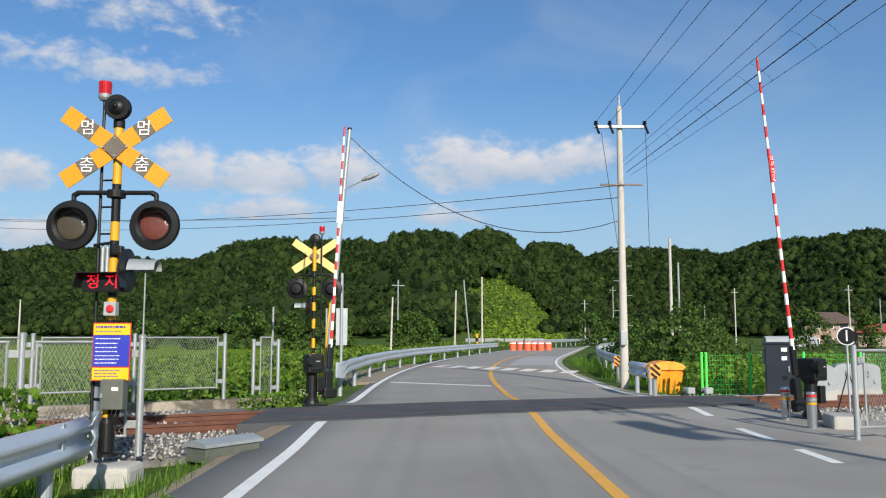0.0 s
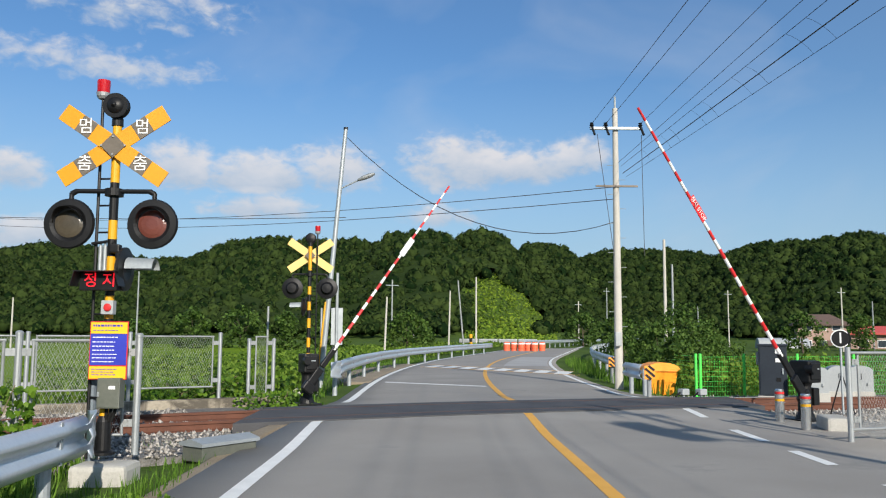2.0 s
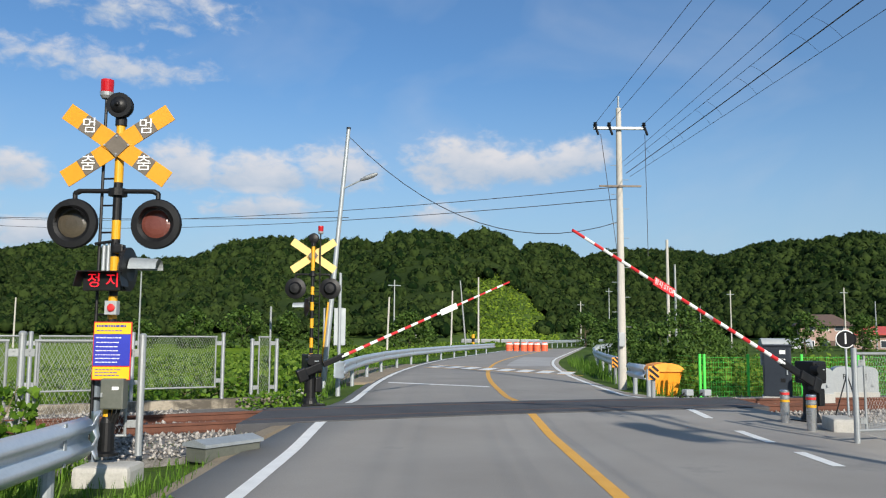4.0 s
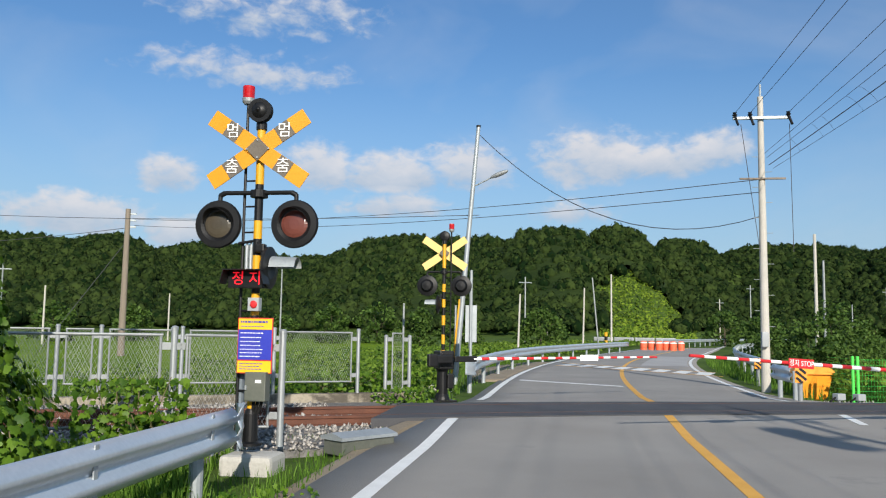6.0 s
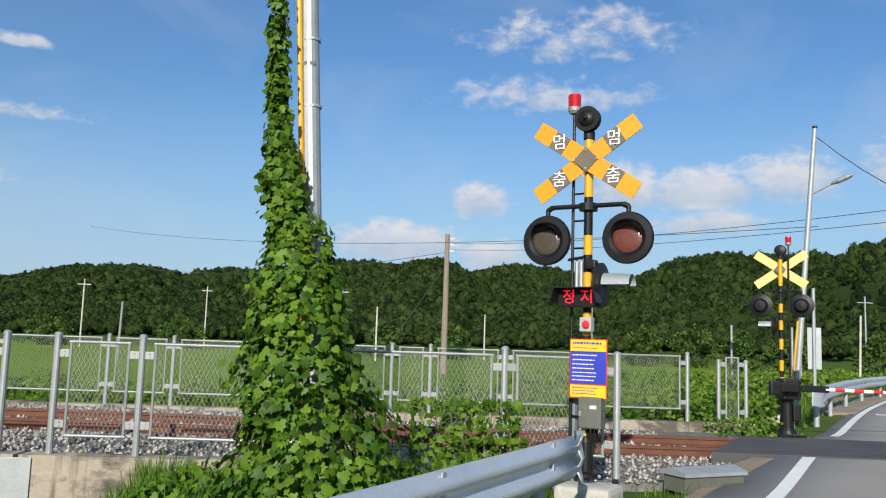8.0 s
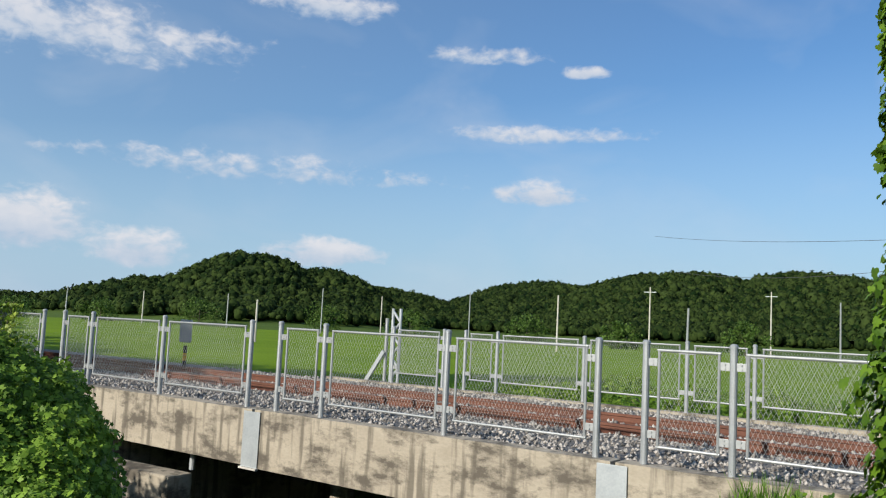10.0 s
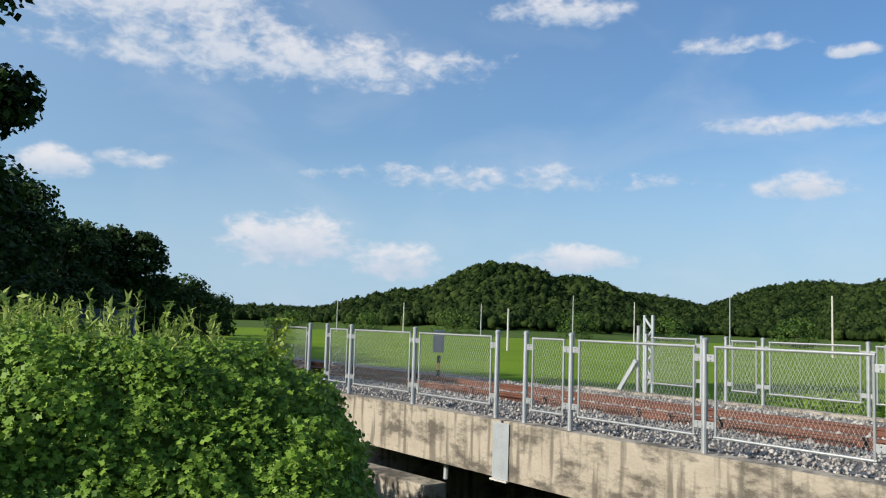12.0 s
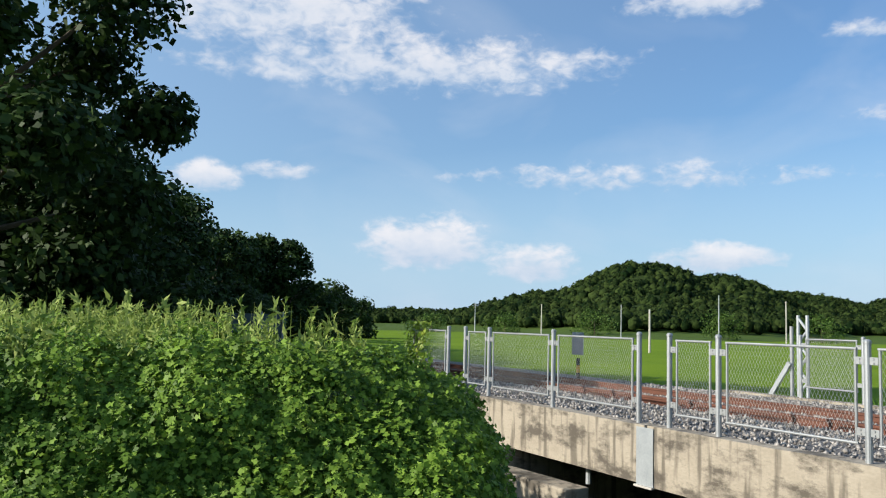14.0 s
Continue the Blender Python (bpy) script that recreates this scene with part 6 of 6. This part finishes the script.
# trees
def tree(x, y, h, r, n, leaf, label, material=TREE_LEAF, trunk=.25, clumps=26, base=.12, seed=1):
    rg = random.Random(seed)
    t = thing("tree", (x, y, ground_z(x, y)), label, "tree")
    tb = bmesh.new()
    rod(tb, (0, 0, -.3), (rg.uniform(-.2, .2), rg.uniform(-.2, .2), h * .55), trunk, trunk * .5, n=9)
    cs = []
    for k in range(clumps):
        zz = h * (base + (1 - base) * (k + .5) / clumps)
        rel = (zz / h - base) / (1 - base)
        rr = r * math.sqrt(max(.05, 1 - (2 * rel - .85) ** 2 * .8)) * rg.uniform(.3, 1.0)
        an = k * 2.4 + rg.uniform(-.5, .5)
        c = Vector((rr * math.cos(an), rr * math.sin(an), zz))
        cs.append((c, r * rg.uniform(.26, .42)))
        if k % 2 == 0:
            rod(tb, (0, 0, min(zz * .8, h * .5)), c, trunk * .22, trunk * .08, n=5)
    part("trunk", tb, BARK, t)
    per = n // clumps
    P, Nn = [], []
    for c, cr in cs:
        d = RNG.normal(size=(per, 3))
        d /= np.linalg.norm(d, axis=1, keepdims=True)
        P.append(np.array(c) + d * cr * RNG.uniform(.35, 1.1, (per, 1)) * np.array([1, 1, .75]))
        Nn.append(d * .6 + RNG.normal(size=(per, 3)) * .6 + np.array([0, 0, .5]))
    P = np.concatenate(P)
    leaf_mesh("crown", P, np.concatenate(Nn), RNG.uniform(leaf * .6, leaf * 1.3, len(P)), material, t, QUAD_LEAF, down=.6)
    return t


for i, (b, r, h, cr, n, lf) in enumerate((
        (-92.4, 24, 15.5, 4.4, 36000, .27), (-88.5, 30, 10, 4.2, 16000, .27), (-85.5, 34, 8.6, 3.4, 12000, .27), (-83, 40, 8.2, 3.2, 10000, .28), (-80.8, 48, 8.2, 3.2, 9000, .3),
        (-78.4, 52, 7.0, 2.8, 8000, .3), (-76.6, 56, 7.0, 2.6, 7000, .3), (-75.0, 58, 7.2, 2.4, 7000, .3), (-73.2, 58, 7.6, 2.4, 7000, .3), (-71.8, 66, 5.0, 2.6, 5000, .34), (-70.3, 82, 5.6, 3.4, 4000, .4), (-68.8, 95, 4.6, 3.4, 3000, .42),
        (-88, 42, 10, 5, 9000, .38), (-95, 45, 12, 6, 6000, .4), (-82, 62, 9, 5, 6000, .42), (-77.5, 75, 8, 4.5, 5000, .42), (-85, 25, 4.2, 2.4, 7000, .2), (-79.5, 35, 3.6, 2.2, 6000, .2), (-76.5, 42, 3.2, 2.2, 5000, .22))):
    x, y = polar(b, r)
    tree(x - .9, y + 1.9, h, cr, n, lf, "dark green broadleaf tree on the shaded slope", seed=i + 3, trunk=.12 + h * .02)
for i, (b, r, h, cr) in enumerate(((2.0, 105, 4.4, 2.6), (11.6, 110, 3.6, 2.4), (14.9, 105, 5.0, 2.6), (18.0, 108, 5.2, 2.8), (20.9, 108, 4.6, 2.6), (-2.6, 100, 4.2, 2.6), (-6.2, 110, 3.4, 2.4), (-24, 130, 4.2, 3),
                                   (-16, 130, 5, 3.4), (-30, 150, 5, 4), (23.8, 95, 3.6, 2.4), (29.2, 92, 4.2, 2.4), (30.1, 100, 3.4, 2.4), (41.2, 110, 4.0, 3.0), (43.4, 90, 3.4, 2.6), (55, 120, 5, 3), (58.2, 135, 5, 3),
                                   (-38, 170, 5, 5), (-44, 170, 5, 5), (-52, 175, 4.6, 5), (-58, 180, 4, 5), (-63, 180, 4, 5))):
    x, y = polar(b, r)
    tree(x, y, h, cr, 1500, .42, "small green tree at the field edge", SHRUB_LEAF, .12, 16, .05, seed=40 + i)
for i, (x, y, h, cr) in enumerate(((20.4, 19.6, 2.0, 1.1), (22.2, 20.4, 2.6, 1.5), (24.4, 21.4, 2.2, 1.5), (19.2, 17.8, 1.3, .9), (27.5, 23.6, 1.9, 1.5), (26.5, 27.5, 1.7, 1.4))):
    tree(x, y, h, cr, 2600, .13, "grey-green shrub behind the guard rail", SHRUB_LEAF, .05, 14, .02, seed=80 + i)


# woods on the hills
def woods(name, spans, count, label, seed):
    rg = np.random.default_rng(seed)
    ico = bmesh.new()
    bmesh.ops.create_icosphere(ico, subdivisions=1, radius=.86)
    bv = np.array([v.co[:] for v in ico.verts])
    bf = np.array([[v.index for v in f.verts] for f in ico.faces])
    ico.free()
    # twelve crowns, each a lumpy body and a ragged coat of small tufts
    forms, tufts = [], 36
    for k in range(12):
        lump = np.array([1 + .38 * noise.noise(Vector(v) * 2.1 + Vector((k * 7.0, 0, 0))) + .2 * noise.noise(Vector(v) * 4.6 + Vector((0, k * 5.0, 0))) for v in bv])
        core = bv * lump[:, None]
        core[:, 2] = np.where(core[:, 2] < 0, core[:, 2] * .7, core[:, 2])
        d = rg.normal(size=(tufts, 3))
        d /= np.linalg.norm(d, axis=1, keepdims=True)
        d[:, 2] = np.abs(d[:, 2]) * 1.1 - .2
        c = d * rg.uniform(.7, 1.05, (tufts, 1))
        n = d + rg.normal(size=(tufts, 3)) * .25
        u, t, n = frames_for(n, .4, rg)
        s = rg.uniform(.13, .3, (tufts, 1))
        q = np.stack([c - t * s * .7 - u * s * .6, c + t * s, c - t * s * .5 + u * s * .8], 1).reshape(-1, 3)
        fq = np.arange(tufts * 3).reshape(-1, 3) + len(bv)
        forms.append((np.concatenate([core, q]), np.concatenate([bf, fq])))
    V, F, k, tries, off = [], [], 0, 0, 0
    while k < count and tries < count * 14:
        tries += 1
        b = rg.uniform(*spans)
        r = math.sqrt(rg.uniform(130 ** 2, 640 ** 2))
        x, y = polar(b, r)
        z = hill_z(x, y)
        if z < 1.5:
            continue
        if 33.6 < b < 38.2 + (r - 200) * .01 and r < 238:
            continue
        # leave out what lies behind the crest
        zb = hill_z(*polar(b, r - 25))
        if z < zb - 2 and z / r < zb / (r - 25):
            continue
        s = rg.uniform(.9, 2.3) * (.7 + r / 600)
        a = rg.uniform(0, 6.28)
        ca, sa = math.cos(a), math.sin(a)
        fv, ff = forms[rg.integers(12)]
        q = fv * np.array([s, s, s * rg.uniform(.9, 1.6)])
        V.append(np.stack([q[:, 0] * ca - q[:, 1] * sa, q[:, 0] * sa + q[:, 1] * ca, q[:, 2]], 1) + np.array([x, y, z + s * .35]))
        F.append(ff + off)
        off += len(fv)
        k += 1
    ob = raw(name, np.concatenate(V), np.concatenate(F), FOREST)
    ob.data.shade_smooth()
    return tagged(ob, label, "woods", kind="stuff")


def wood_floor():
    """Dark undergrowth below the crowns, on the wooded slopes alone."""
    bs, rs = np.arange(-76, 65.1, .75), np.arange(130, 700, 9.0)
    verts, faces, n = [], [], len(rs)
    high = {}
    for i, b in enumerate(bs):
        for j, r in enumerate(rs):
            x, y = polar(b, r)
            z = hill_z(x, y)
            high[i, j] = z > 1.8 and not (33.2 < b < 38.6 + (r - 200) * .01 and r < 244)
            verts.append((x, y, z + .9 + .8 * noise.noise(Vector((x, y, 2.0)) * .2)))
    for i in range(len(bs) - 1):
        for j in range(n - 1):
            if high[i, j] and high[i + 1, j] and high[i, j + 1] and high[i + 1, j + 1]:
                faces.append((i * n + j, i * n + j + 1, (i + 1) * n + j + 1, (i + 1) * n + j))
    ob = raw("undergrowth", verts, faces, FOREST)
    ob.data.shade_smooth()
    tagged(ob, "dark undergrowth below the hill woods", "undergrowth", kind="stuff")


wood_floor()


def clearing():
    pts = []
    while len(pts) < 9000:
        b, r = RNG.uniform(33.2, 39.5), RNG.uniform(135, 245)
        x, y = polar(b, r)
        pts.append((x, y, hill_z(x, y) - .9 + RNG.uniform(.0, 1.1)))
    p_ = np.array(pts)
    nn = RNG.normal(size=p_.shape) * .5 + np.array([0, -.3, .8])
    tagged(leaf_mesh("clearing_scrub", p_, nn, RNG.uniform(.3, .9, len(p_)), mat("scrub_leaf", (.045, .09, .008), (.15, .215, .02), .8, gloss=.1, scale=.05, fine=2, bump=0, island=.6), None, QUAD_LEAF, down=.3), "bright yellow-green scrub on a hillside clearing", "scrub", kind="stuff")


clearing()
woods("hill_woods", (-75, 64), 26000, "dark green mixed woods on the far hills", 5)


# loose ballast stones near the camera
def stones():
    rg = np.random.default_rng(3)
    base = np.array([(1, 0, 0), (-1, 0, 0), (0, 1, 0), (0, -1, 0), (0, 0, 1), (0, 0, -1)], dtype=float)
    tri = np.array([(0, 2, 4), (2, 1, 4), (1, 3, 4), (3, 0, 4), (2, 0, 5), (1, 2, 5), (3, 1, 5), (0, 3, 5)])
    n = 24000
    x = np.concatenate([rg.uniform(-19, 4.2, n - 3500), rg.uniform(12.6, 18, 3500)])
    off = rg.uniform(-3.24, 3.0, n)
    ty = np.array([track_y(v) for v in x])
    ok = (np.abs(np.abs(off) - .75) > .09) & np.array([off_road(a, b + c, .0) for a, b, c in zip(x, ty, off)])
    x, off, ty = x[ok], off[ok], ty[ok]
    m = len(x)
    s = rg.uniform(.018, .042, m)
    v = base[None] * rg.uniform(.55, 1.3, (m, 6, 1)) + rg.normal(size=(m, 6, 3)) * .18
    v = v * s[:, None, None] + np.stack([x, ty + off, np.array([bed_z(q) for q in x]) - .005 + rg.uniform(-.01, .03, m)], 1)[:, None, :]
    f = (np.arange(m)[:, None, None] * 6 + tri[None]).reshape(-1, 3)
    return tagged(raw("ballast_stones", v.reshape(-1, 3), f, STONE), "loose grey and brown ballast stones", "ballast", kind="stuff")


stones()




# ---- what moves ----
def motions():
    rows_one = [(0.0, 82.6), (.5, 74), (1.0, 65.3), (1.5, 56.5), (2.0, 49), (2.5, 41.7), (3.0, 35), (3.6, 27.5), (4.2, 20), (4.8, 13.5), (5.0, 11.8),
                (5.3, 9.2), (5.6, 6.6), (5.8, 4.9), (6.0, 3.2), (6.2, 1.7), (6.4, .5), (6.6, -.3), (7.0, -.5), (14.0, -.5)]
    rows_two = [(0.0, 87), (.5, 79), (1.0, 70), (1.5, 61.4), (2.0, 52.8), (2.5, 44.2), (3.0, 36.2), (3.6, 27), (4.2, 19), (4.8, 12), (5.0, 10),
                (5.3, 6.8), (5.6, 3.8), (5.8, 2.0), (6.0, .6), (6.2, -.4), (6.4, -1.0), (7.0, -1.2), (14.0, -1.2)]
    walk(arm_one, [(t, barrier_one.matrix_basis.inverted() @ pose(ARM1.x, ARM1.y, ARM1.z, 0, 0, 181) @ pose(0, 0, 0, 0, -a, 0)) for t, a in rows_one])
    walk(arm_two, [(t, barrier_two.matrix_basis.inverted() @ pose(ARM2.x, ARM2.y, ARM2.z, 0, 0, 1) @ pose(0, 0, 0, 0, -a, 0)) for t, a in rows_two])


motions()
